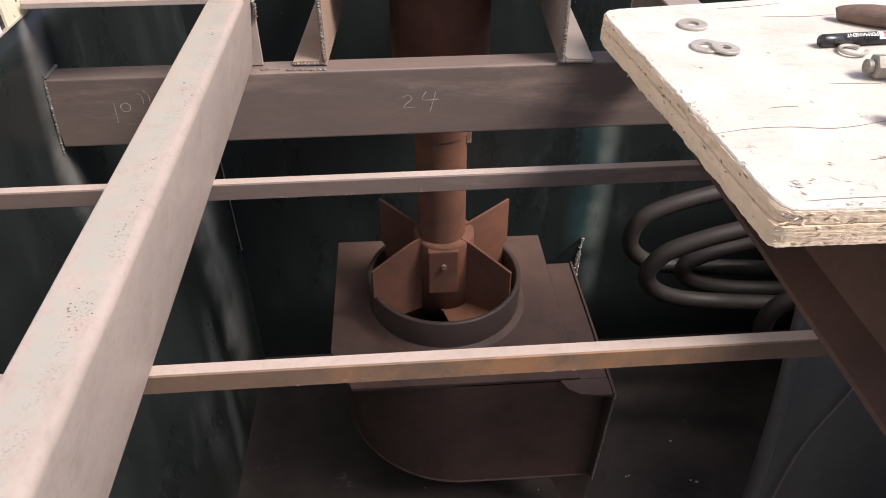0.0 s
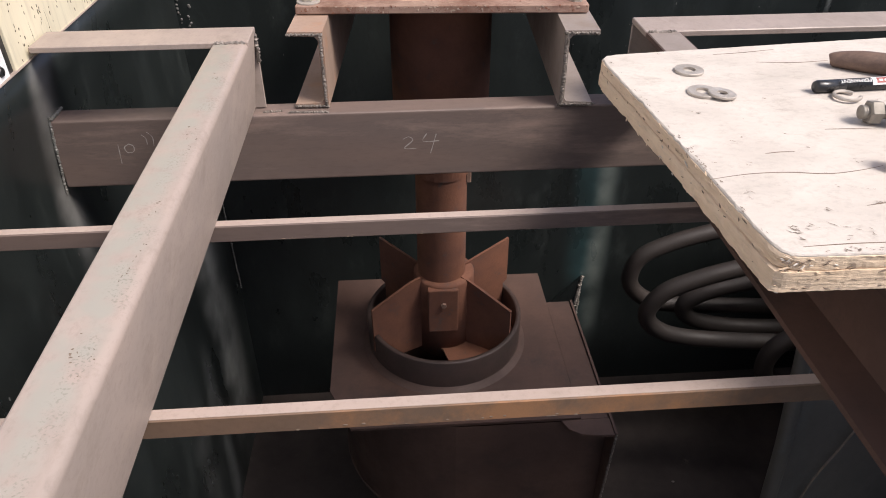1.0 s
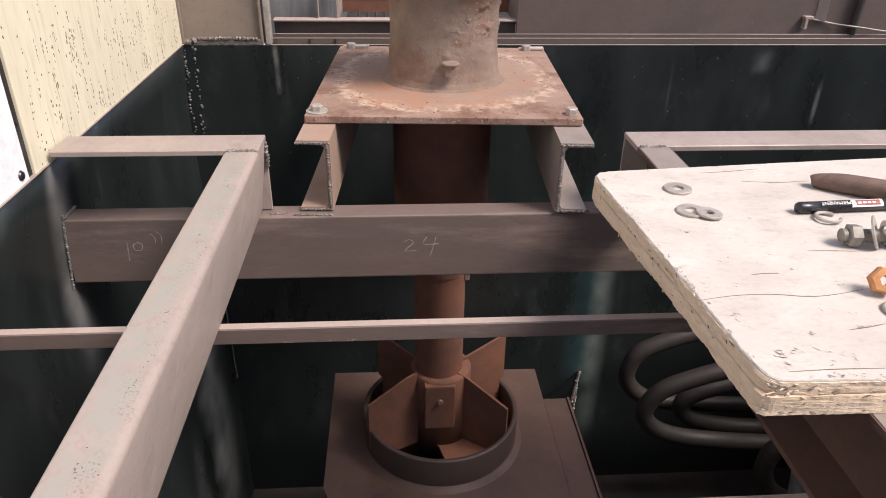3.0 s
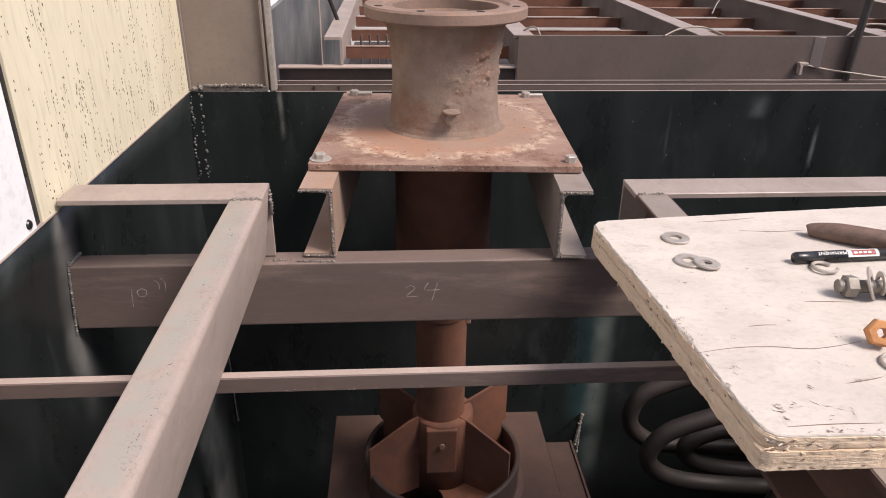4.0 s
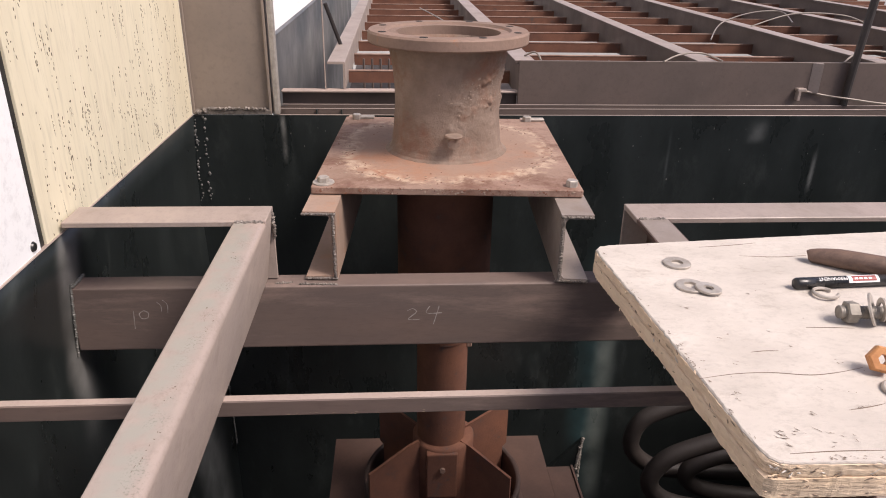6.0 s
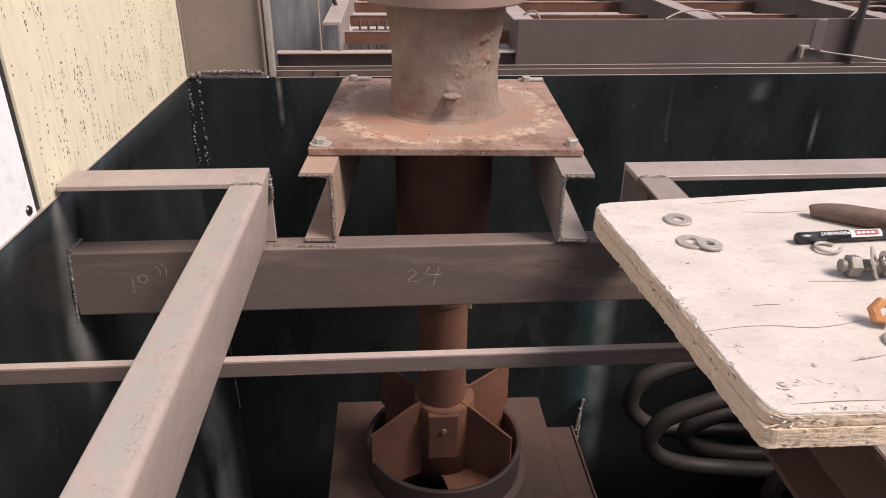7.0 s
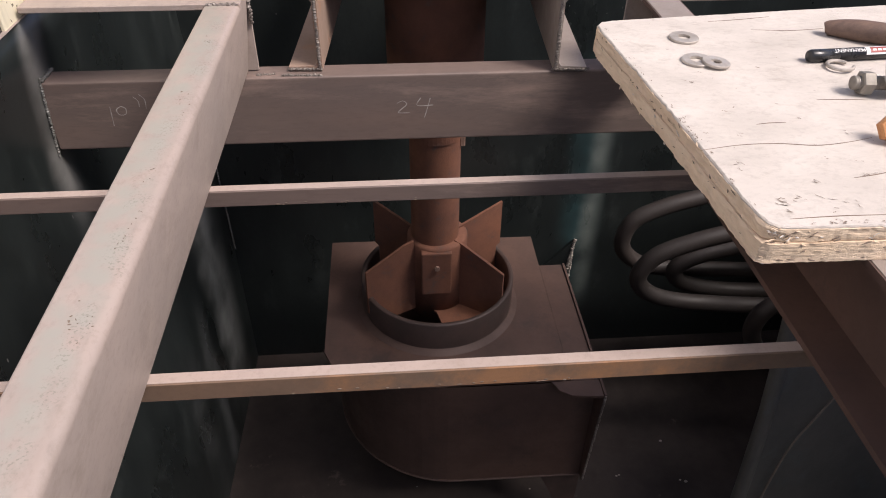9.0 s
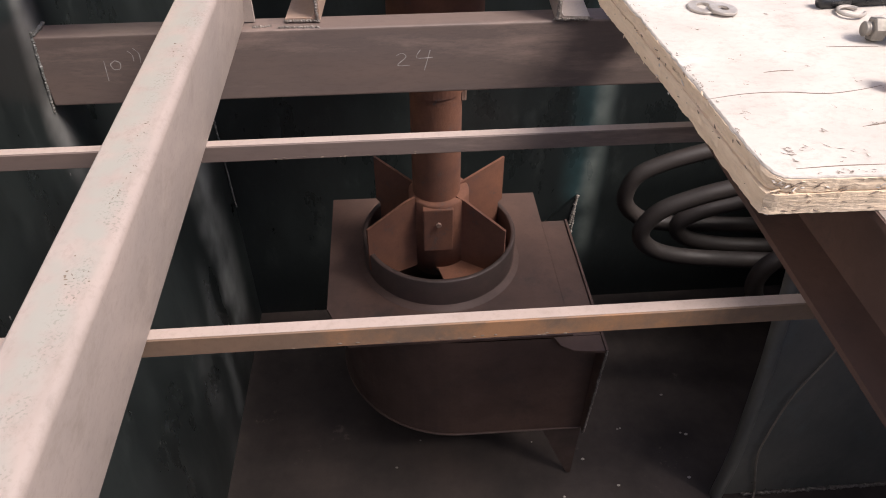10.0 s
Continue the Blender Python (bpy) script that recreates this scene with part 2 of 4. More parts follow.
def streaked(name, source, bands):
    """A copy of a paint with upright bands of another colour: (axis, centre, half width, low, high, colour, strength).
    """
    m = source.copy()
    m.name = name
    n, link = m.node_tree.nodes, m.node_tree.links.new
    b = n["Principled BSDF"]
    tc = n.new("ShaderNodeTexCoord")
    sep = n.new("ShaderNodeSeparateXYZ")
    link(tc.outputs["Object"], sep.inputs[0])
    wob = n.new("ShaderNodeTexNoise")
    wob.inputs["Scale"].default_value = 7
    wob.inputs["Detail"].default_value = 6
    link(tc.outputs["Object"], wob.inputs["Vector"])

    def math_node(op, a, c):
        x = n.new("ShaderNodeMath")
        x.operation = op
        for v, sock in ((a, x.inputs[0]), (c, x.inputs[1])):
            if isinstance(v, (int, float)):
                sock.default_value = v
            else:
                link(v, sock)
        return x.outputs[0]

    def smooth_range(v, lo, hi):
        r = n.new("ShaderNodeMapRange")
        r.interpolation_type = "SMOOTHSTEP"
        r.inputs[1].default_value, r.inputs[2].default_value = lo, hi
        link(v, r.inputs[0])
        return r.outputs[0]

    for axis, centre, half, low, high, colour, strength in bands:
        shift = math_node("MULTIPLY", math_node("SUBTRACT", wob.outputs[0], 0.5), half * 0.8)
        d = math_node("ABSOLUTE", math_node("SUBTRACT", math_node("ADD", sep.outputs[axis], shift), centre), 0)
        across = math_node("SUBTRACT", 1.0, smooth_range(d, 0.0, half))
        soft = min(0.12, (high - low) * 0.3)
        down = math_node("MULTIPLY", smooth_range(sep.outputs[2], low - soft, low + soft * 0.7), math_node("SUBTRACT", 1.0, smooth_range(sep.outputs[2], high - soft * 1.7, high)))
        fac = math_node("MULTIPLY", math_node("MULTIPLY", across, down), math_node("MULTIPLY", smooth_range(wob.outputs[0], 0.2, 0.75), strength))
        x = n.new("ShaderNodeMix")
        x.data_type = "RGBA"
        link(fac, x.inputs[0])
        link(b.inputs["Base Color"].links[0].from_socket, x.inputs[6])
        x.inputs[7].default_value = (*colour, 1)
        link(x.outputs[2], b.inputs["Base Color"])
    return m


BEAM = dusted("dusty_beam_steel", STEEL, -0.016, 0.021, 1.133, (0.300, 0.282, 0.245), (0.19, 0.17, 0.14))
# Paler bands mixed into the wall colours at fixed places.
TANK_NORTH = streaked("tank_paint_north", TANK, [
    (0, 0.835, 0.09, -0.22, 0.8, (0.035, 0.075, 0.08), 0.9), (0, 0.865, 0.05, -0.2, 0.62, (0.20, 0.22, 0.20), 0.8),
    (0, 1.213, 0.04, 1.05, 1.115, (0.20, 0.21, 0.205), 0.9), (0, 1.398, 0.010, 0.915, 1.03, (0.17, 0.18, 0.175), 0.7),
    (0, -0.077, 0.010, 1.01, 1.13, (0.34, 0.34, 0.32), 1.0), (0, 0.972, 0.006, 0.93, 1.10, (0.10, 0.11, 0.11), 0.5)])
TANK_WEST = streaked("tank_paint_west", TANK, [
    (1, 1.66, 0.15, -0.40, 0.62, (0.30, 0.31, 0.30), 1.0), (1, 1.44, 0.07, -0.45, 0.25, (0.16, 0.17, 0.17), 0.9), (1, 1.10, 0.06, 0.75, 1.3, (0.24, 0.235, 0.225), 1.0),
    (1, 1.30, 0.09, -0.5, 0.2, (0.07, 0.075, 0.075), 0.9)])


# ---- mesh helpers ----
def empty(name, at=(0, 0, 0)):
    ob = new(name)
    ob.location = at
    ob.empty_display_size = 0.05
    return ob


def part(name, bm, mat, parent=None, label="", smooth=False):
    me = bpy.data.meshes.new(name)
    bm.normal_update()
    bm.to_mesh(me)
    bm.free()
    me.materials.append(mat)
    if smooth:
        me.shade_smooth()
    ob = new(name, me)
    if parent is not None:
        ob.parent = parent
        ob.matrix_parent_inverse = Matrix.Translation(-world_at(parent))
    if label:
        ob["label"] = label
    return ob


def world_at(ob):
    return Vector(ob.location) if ob.type == "EMPTY" else Vector()


def block(x0, x1, y0, y1, z0, z1, bevel=0.0, segments=2, bm=None):
    own = bm is None
    bm = bmesh.new() if own else bm
    r = bmesh.ops.create_cube(bm, size=1.0)
    for v in r["verts"]:
        v.co = Vector(((x0 + x1) / 2 + v.co.x * (x1 - x0), (y0 + y1) / 2 + v.co.y * (y1 - y0), (z0 + z1) / 2 + v.co.z * (z1 - z0)))
    if bevel:
        es = list({e for v in r["verts"] for e in v.link_edges})
        bmesh.ops.bevel(bm, geom=es, offset=bevel, segments=segments, affect="EDGES", profile=0.6)
    return bm


def lathe(profile, at, n=64, closed=False, bm=None):
    """profile: (radius, z) pairs, turned about the vertical through at."""
    bm = bmesh.new() if bm is None else bm
    rings = []
    for r, z in profile:
        rings.append([bm.verts.new((at[0] + r * math.cos(2 * math.pi * k / n), at[1] + r * math.sin(2 * math.pi * k / n), z)) for k in range(n)])
    pairs = list(zip(rings, rings[1:]))
    if closed:
        pairs.append((rings[-1], rings[0]))
    for a, c in pairs:
        for k in range(n):
            bm.faces.new((a[k], a[(k + 1) % n], c[(k + 1) % n], c[k]))
    return bm


def prism(points, z0, z1, bm=None):
    """Upright prism over a plan outline."""
    bm = bmesh.new() if bm is None else bm
    lo = [bm.verts.new((x, y, z0)) for x, y in points]
    hi = [bm.verts.new((x, y, z1)) for x, y in points]
    bm.faces.new(lo[::-1])
    bm.faces.new(hi)
    for k in range(len(points)):
        j = (k + 1) % len(points)
        bm.faces.new((lo[k], lo[j], hi[j], hi[k]))
    return bm


def sweep(points, radius, n=12, bm=None, rings_per=8, smooth=True):
    """Round bar along a smooth path through the points; radius a number or a function of 0..1."""
    bm = bmesh.new() if bm is None else bm
    pts = [Vector(p) for p in points]
    path = []
    if smooth and len(pts) > 2:
        for i in range(len(pts) - 1):
            p0, p1, p2, p3 = pts[max(i - 1, 0)], pts[i], pts[i + 1], pts[min(i + 2, len(pts) - 1)]
            for k in range(rings_per):
                t = k / rings_per
                path.append(0.5 * (2 * p1 + (p2 - p0) * t + (2 * p0 - 5 * p1 + 4 * p2 - p3) * t * t + (3 * p1 - p0 - 3 * p2 + p3) * t ** 3))
        path.append(pts[-1])
    else:
        path = pts
    rings, up = [], None
    for i, p in enumerate(path):
        d = (path[min(i + 1, len(path) - 1)] - path[max(i - 1, 0)]).normalized()
        if up is None:
            up = d.orthogonal().normalized()
        up = (up - d * up.dot(d)).normalized()
        side = d.cross(up)
        r = radius(i / (len(path) - 1)) if callable(radius) else radius
        rings.append([bm.verts.new(p + r * (math.cos(2 * math.pi * k / n) * up + math.sin(2 * math.pi * k / n) * side)) for k in range(n)])
    for a, c in zip(rings, rings[1:]):
        for k in range(n):
            bm.faces.new((a[k], a[(k + 1) % n], c[(k + 1) % n], c[k]))
    bm.faces.new(rings[0][::-1])
    bm.faces.new(rings[-1])
    return bm


def turn(bm, at, degrees):
    bmesh.ops.rotate(bm, cent=(at[0], at[1], 0), matrix=Matrix.Rotation(radians(degrees), 3, "Z"), verts=bm.verts)
    return bm


def weld(a, b, radius=0.004, seed=1, lumps=0):
    """One lumpy weld bead from a to b."""
    rng = random.Random(seed)
    a, b = Vector(a), Vector(b)
    count = max(6, int((b - a).length / (radius * 0.55)))
    pts = [a.lerp(b, k / count) + Vector([rng.uniform(-0.35, 0.35) * radius for _ in range(3)]) for k in range(count + 1)]
    size = [radius * (0.55 + 0.55 * (k % 3 != 0) * rng.random() + 0.25 * rng.random()) for k in range(count + 1)]
    return sweep(pts, lambda t: size[round(t * count)], 7, None, 1, False)


def structure(ob, label, category):
    return tagged(ob, label, category, kind="structure")


# ---- the tank ----
XW, YB, ZT, ZF = -0.316, 1.87, 1.113, -0.45     # inner left face, inner back face, rim, floor
XE, YS = 2.05, -0.75


def extrude_y(section, y0, y1, bm=None):
    """Bar along y from a section of (x, z) points."""
    bm = bmesh.new() if bm is None else bm
    a = [bm.verts.new((x, y0, z)) for x, z in section]
    c = [bm.verts.new((x, y1, z)) for x, z in section]
    bm.faces.new(a)
    bm.faces.new(c[::-1])
    for k in range(len(section)):
        j = (k + 1) % len(section)
        bm.faces.new((a[j], a[k], c[k], c[j]))
    bmesh.ops.recalc_face_normals(bm, faces=bm.faces)
    return bm


structure(part("ground", block(-60, 60, -60, 60, ZF - 0.12, ZF - 0.03), CONCRETE), "grey concrete workshop ground under the steel tank", "ground")
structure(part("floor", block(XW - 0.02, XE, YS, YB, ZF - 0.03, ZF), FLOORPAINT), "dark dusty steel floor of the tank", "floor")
WEST = ((ZF, -0.318, -0.300), (0.0, -0.325, -0.300), (0.45, -0.336, -0.306), (0.88, -0.340, -0.317), (1.0, -0.328, -0.314), (1.113, -0.3075, -0.306))


def west_x(y, z):
    """Inner face of the dented side wall: its height, then its x from the middle forwards and at the back corner."""
    t = max(0.0, min(1.0, (y - 1.12) / (YB - 1.12)))
    for (z0, a0, c0), (z1, a1, c1) in zip(WEST, WEST[1:]):
        if z <= z1:
            k = max(0.0, (z - z0) / (z1 - z0))
            return (a0 + (a1 - a0) * k) * (1 - t) + (c0 + (c1 - c0) * k) * t
    return WEST[-1][1] * (1 - t) + WEST[-1][2] * t


bm = bmesh.new()
heights = [ZF + (ZT - ZF) * k / 24 for k in range(25)]
depths = [YS, 0.2, 0.7, 1.12, 1.3, 1.5, 1.7, YB + 0.006]
inner_v = [[bm.verts.new((west_x(y, z), y, z)) for z in heights] for y in depths]
outer_v = [[bm.verts.new((west_x(y, z) - 0.006, y, z)) for z in heights] for y in depths]
for i in range(len(depths) - 1):
    for k in range(24):
        bm.faces.new((inner_v[i][k], inner_v[i + 1][k], inner_v[i + 1][k + 1], inner_v[i][k + 1]))
        bm.faces.new((outer_v[i][k], outer_v[i][k + 1], outer_v[i + 1][k + 1], outer_v[i + 1][k]))
    bm.faces.new((inner_v[i][24], inner_v[i + 1][24], outer_v[i + 1][24], outer_v[i][24]))
bmesh.ops.recalc_face_normals(bm, faces=bm.faces)
structure(part("wall_west", bm, TANK_WEST, None, "", True), "glossy black painted steel side wall of the tank with pale smears", "wall")
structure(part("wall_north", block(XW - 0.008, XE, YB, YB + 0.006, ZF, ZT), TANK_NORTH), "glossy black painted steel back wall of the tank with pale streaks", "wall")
# Added end wall, out of view; its distance limits light in the tank.
structure(part("wall_east", block(XE, XE + 0.006, YS, YB + 0.006, ZF, ZT), TANK), "unseen black end wall added to close the tank", "wall")
structure(part("wall_south", block(XW - 0.025, XE, YS - 0.006, YS, ZF, 0.95), TANK), "black painted steel front wall of the tank", "wall")
rng = random.Random(41)
for k, (xa, xb) in enumerate(((-0.304, -0.311), (-0.281, -0.287))):
    bm = bmesh.new()
    z = 1.108
    while z > 0.87:
        t = (1.108 - z) / 0.25
        x, r = xa + (xb - xa) * t + rng.gauss(0, 0.0022), rng.uniform(0.0011, 0.0042)
        bmesh.ops.create_icosphere(bm, subdivisions=1, radius=1, matrix=Matrix.Translation((x, 1.8695, z)) @ Matrix.Rotation(rng.uniform(-0.6, 0.6), 4, "Y") @ Matrix.Diagonal((r, r * 0.6, r * rng.uniform(0.6, 1.5), 1)))
        z -= rng.uniform(0.003, 0.011) if rng.random() < 0.8 else rng.uniform(0.012, 0.024)
    structure(part("trim_weld", bm, BAFFLE), "broken lumpy weld spots in the tank corner", "weld")
structure(part("trim_weld", weld((-0.300, 1.862, 0.42), (-0.296, 1.862, 0.06), 0.0024, 44, 28), BAFFLE), "broken weld bead low in the tank corner", "weld")
bm = block(-0.07, XE, YB + 0.008, YB + 0.011, 1.085, 1.128)
block(-0.07, XE, YB + 0.049, YB + 0.052, 1.085, 1.130, bm=bm)
block(-0.07, XE, YB + 0.011, YB + 0.049, 1.085, 1.089, bm=bm)
structure(part("trim_rim", bm, REAR), "brown steel rim channel behind the back wall", "rim")
# Pale strips: the bright lit lines of the rim edges put into colour.
for y, z in ((YB + 0.0075, 1.1285), (YB + 0.0488, 1.1305), (YB - 0.0002, ZT + 0.0003)):
    structure(part("trim_edge", block(-0.085, XE, y, y + 0.004, z, z + 0.0015, 0.0004, 1), STEEL), "pale strip for the worn, lit rim edge", "rim")
structure(part("trim_edge", extrude_y([(-0.3125, ZT + 0.0002), (-0.3055, ZT + 0.0002), (-0.3058, ZT + 0.0018), (-0.312, ZT + 0.0018)], YS, YB), STEEL), "pale steel strip for the lit edge along the tank rim", "rim")
rng = random.Random(33)
bm = bmesh.new()
for k in range(150):
    if k % 3:
        m4 = Matrix.Translation((rng.uniform(-0.2, 2.0), YB - 0.0002, 1.1 - abs(rng.gauss(0, 0.22)))) @ Matrix.Diagonal((rng.uniform(0.0005, 0.0018), 0.0004, rng.uniform(0.0006, 0.004), 1))
    else:
        y, z = rng.uniform(0.3, 1.8), rng.uniform(-0.3, 0.95)
        m4 = Matrix.Translation((west_x(y, z) + 0.0002, y, z)) @ Matrix.Diagonal((0.0004, rng.uniform(0.0006, 0.002), rng.uniform(0.0008, 0.005), 1))
    bmesh.ops.create_icosphere(bm, subdivisions=1, radius=1, matrix=m4)
tagged(part("paint_chip", bm, BAFFLE), "tiny pale chips and spatter on the black tank walls", "paint chips", kind="stuff")
for x in (0.01, 0.075):
    structure(part("trim_rib", block(x, x + 0.004, YB + 0.003, YB + 0.0078, 1.09, 1.128), TANK), "small upright rib on the tank rim", "rib")

# ---- support frame across the tank ----
frame_ob = tagged(empty("support_frame", (0, 1.1, 1.0)), "welded brown mill steel support frame spanning the tank", "steel frame")
BT = 1.133                                        # top of the long beams
XR = 0.614                                        # left face of the second long beam
YC = 1.098                                        # front face of the cross beam


def beam_section(x_left, x_top, x_low):
    """Box section with rounded top corners and a slightly leaning side."""
    pts = [(x_left, 1.002), (x_low, 1.002)]
    for k in range(5):
        a = radians(90 * k / 4)
        pts.append((x_top - 0.009 + 0.009 * math.cos(a), BT - 0.009 + 0.009 * math.sin(a)))
    for k in range(4):
        a = radians(90 + 90 * k / 3)
        pts.append((x_left + 0.004 + 0.004 * math.cos(a), BT - 0.004 + 0.004 * math.sin(a)))
    return pts


def right_channel():
    x0, x1, t = XR - 0.002, XR + 0.05, 0.007
    return extrude_y([(x0, 1.002), (x1, 1.002), (x1, BT), (x0, BT), (x0, BT - t), (x1 - t, BT - t * 1.2), (x1 - t, 1.002 + t * 1.2), (x0, 1.002 + t)], YS, 1.124)


left_beam = part("long_beam", extrude_y(beam_section(-0.039, 0.0125, -0.005), YS, 1.124), BEAM, frame_ob, "pinkish brown box beam with a scuffed grey top", True)
left_beam.data.set_sharp_from_angle(angle=radians(35))
rng = random.Random(3)
bm = bmesh.new()
for k in range(45):
    if k % 5 == 0:
        yc, xc = rng.uniform(0.22, 0.98), rng.gauss(-0.007, 0.006)
    y, x = rng.gauss(yc, 0.009), rng.gauss(xc, 0.0025)
    bmesh.ops.create_icosphere(bm, subdivisions=1, radius=1, matrix=Matrix.Translation((max(-0.034, min(x, 0.003)), y, BT + 0.0004)) @ Matrix.Rotation(rng.uniform(0, 3.1), 4, "Z") @ Matrix.Diagonal((rng.uniform(0.0004, 0.0018), rng.uniform(0.0003, 0.0007), 0.0003, 1)))
tagged(part("rust_pit", bm, DENT, left_beam, "small dark rust pits on the beam top"), kind="stuff")
# Darker than its twin: the board's shade is put into the colour.
right_beam = part("long_beam", right_channel(), CASING, frame_ob, "brown channel beam darkened for the shade under the plywood board")
# Paler strip: the lit top face gets a colour of its own.
part("pale_top", block(XR, XR + 0.048, 0.2, 1.0575, BT - 0.0005, BT + 0.0008, 0.0003, 1), GREY_MILL, right_beam, "paler top face")
cross = part("cross_beam", block(XW - 0.018, XE, YC, 1.145, 0.879, 1.0, 0.004, 3), STEEL_RED, frame_ob, "dark brown cross beam with chalk marks")
for y0 in (0.771, 0.456):
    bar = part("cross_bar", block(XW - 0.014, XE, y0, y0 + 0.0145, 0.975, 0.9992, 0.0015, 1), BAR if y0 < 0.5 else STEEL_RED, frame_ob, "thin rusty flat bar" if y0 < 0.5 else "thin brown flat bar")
    # Pale strip: dust and the brighter lit top in one colour.
    part("pale_top", block(XW - 0.013, XE, y0 + 0.0011, y0 + 0.0135, 0.9988, 0.9996, 0.0003, 1), LIT_TOP, bar, "pale dusty, lit top of the bar")
    rng = random.Random(int(y0 * 1000))
    bm = bmesh.new()
    for k in range(16):
        x, z = rng.uniform(0.06, 0.40), 0.9765 + 0.004 * rng.random() ** 2
        w = rng.uniform(0.0008, 0.0032)
        bmesh.ops.create_icosphere(bm, subdivisions=1, radius=1, matrix=Matrix.Translation((x, y0, z)) @ Matrix.Diagonal((w, 0.0006, rng.uniform(0.0004, 0.0012), 1)))
    tagged(part("rust_scab", bm, DENT, bar, "dark flaking rust along the lower edge"), kind="stuff")
part("end_strip", block(-0.302, 0.0125, 1.060, 1.131, BT - 0.008, BT + 0.0013, 0.0012, 1), STEEL, frame_ob)
part("end_strip", block(XR - 0.003, XE, 1.060, 1.131, BT - 0.008, BT + 0.0013, 0.0012, 1), STEEL, frame_ob)
for x0, x1 in ((-0.040, 0.013), (XR - 0.003, XR + 0.05)):
    part("end_cap", block(x0, x1, 1.1245, 1.1300, 1.002, BT - 0.0082, 0.001, 1), STEEL, frame_ob)
    bm = weld((x0 + 0.004, 1.058, BT), (x1 - 0.006, 1.0585, BT), 0.0042, 11)
    part("weld_bead", bm, WELD, frame_ob, "rough weld bead")
    part("weld_bead", weld((x1, 1.118, 1.128), (x1 + 0.001, 1.122, 1.08), 0.0035, 12), WELD, frame_ob)
for a, c, r in (((0.010, 1.108, 1.0005), (0.040, 1.112, 1.0), 0.0028), ((0.052, 1.104, 1.0005), (0.116, 1.102, 1.0005), 0.0026),
                ((0.495, 1.103, 1.0005), (0.558, 1.103, 1.0005), 0.0028), ((-0.325, YC - 0.002, 1.01), (-0.337, YC - 0.002, 0.87), 0.0024),
                ((-0.324, YC, 1.003), (-0.324, 1.145, 1.003), 0.0032)):
    part("weld_bead", weld(a, c, r, int(1000 * a[0]) + 500), WELD if a[0] > 0 else BAFFLE, frame_ob, "rough weld bead")


def chalk(strokes, name, label):
    bm = bmesh.new()
    for st in strokes:
        sweep([(x, YC - 0.0003, z) for x, z in st], lambda t: 0.0009 * (0.75 + 0.25 * math.sin(9 * t + st[0][0] * 90)), 6, bm, 5)
    for v in bm.verts:
        v.co.y = YC - 0.0002 + (v.co.y - YC) * 0.25
    return part(name, bm, CHALK, cross, label)


chalk([[(-0.231, 0.957), (-0.232, 0.94), (-0.233, 0.922)],
       [(-0.214, 0.957), (-0.222, 0.951), (-0.219, 0.942), (-0.209, 0.943), (-0.207, 0.953), (-0.214, 0.957)],
       [(-0.190, 0.973), (-0.184, 0.966), (-0.184, 0.955)], [(-0.180, 0.977), (-0.173, 0.968), (-0.174, 0.952)]], "chalk_mark", "chalked ten inch mark")
chalk([[(0.236, 0.949), (0.246, 0.953), (0.252, 0.946), (0.238, 0.932), (0.258, 0.931)],
       [(0.276, 0.958), (0.270, 0.944), (0.297, 0.944)], [(0.292, 0.957), (0.287, 0.938), (0.282, 0.921)]], "chalk_mark", "chalked number 24")

PX, PY = 0.325, 1.458                             # pump axis
TURN_P = -3.3


def channel(x_web, side, y0, y1, z0, z1, t=0.008, flange=0.055):
    """Channel section along y: web at x_web, flanges to one side."""
    f, u = side * flange, side * t
    pts = [(x_web, z0), (x_web + f, z0), (x_web + f, z0 + t * 0.8), (x_web + u * 1.6, z0 + t), (x_web + u, z0 + t * 1.7),
           (x_web + u, z1 - t * 1.7), (x_web + u * 1.6, z1 - t), (x_web + f, z1 - t * 0.8), (x_web + f, z1), (x_web, z1)]
    return extrude_y(pts, y0, y1)


for k, (x_web, side) in enumerate(((0.117, -1), (0.497, 1))):
    pivot = (PX, 1.12)
    bearer = part("channel_bearer", turn(channel(x_web, side, 1.107, 1.80, 1.001, 1.127), pivot, TURN_P), GREY_MILL if k else TAN, frame_ob, "short grey channel bearer with flame-cut ends" if k else "short tan channel bearer with flame-cut ends")
    for a, c in (((x_web + side * 0.004, 1.106, 1.006), (x_web + side * 0.004, 1.106, 1.122)), ((x_web, 1.106, 1.123), (x_web + side * 0.055, 1.106, 1.123)),
                 ((x_web, 1.106, 1.004), (x_web + side * 0.055, 1.106, 1.004))):
        part("cut_edge", turn(weld(a, c, 0.0027, 90 + k), pivot, TURN_P), WELD, bearer, "ragged flame-cut edge")

# ---- pump head ----
pump = tagged(empty("vertical_pump", (PX, PY, 1.127)), "rusty vertical pump head bolted on channel bearers", "pump")
rng = random.Random(5)
plate = part("base_plate", turn(block(PX - 0.242, PX + 0.242, PY - 0.268, PY + 0.262, 1.1285, 1.143, 0.002, 1), (PX, PY), TURN_P), zoned("plate_rust", PALE_RUST, (PX, PY), 0.216, 0.232, (0.295, 0.198, 0.148), (0.345, 0.168, 0.098), (0.46, 0.34, 0.25)), pump, "flat square plate with flaking dusty rust")


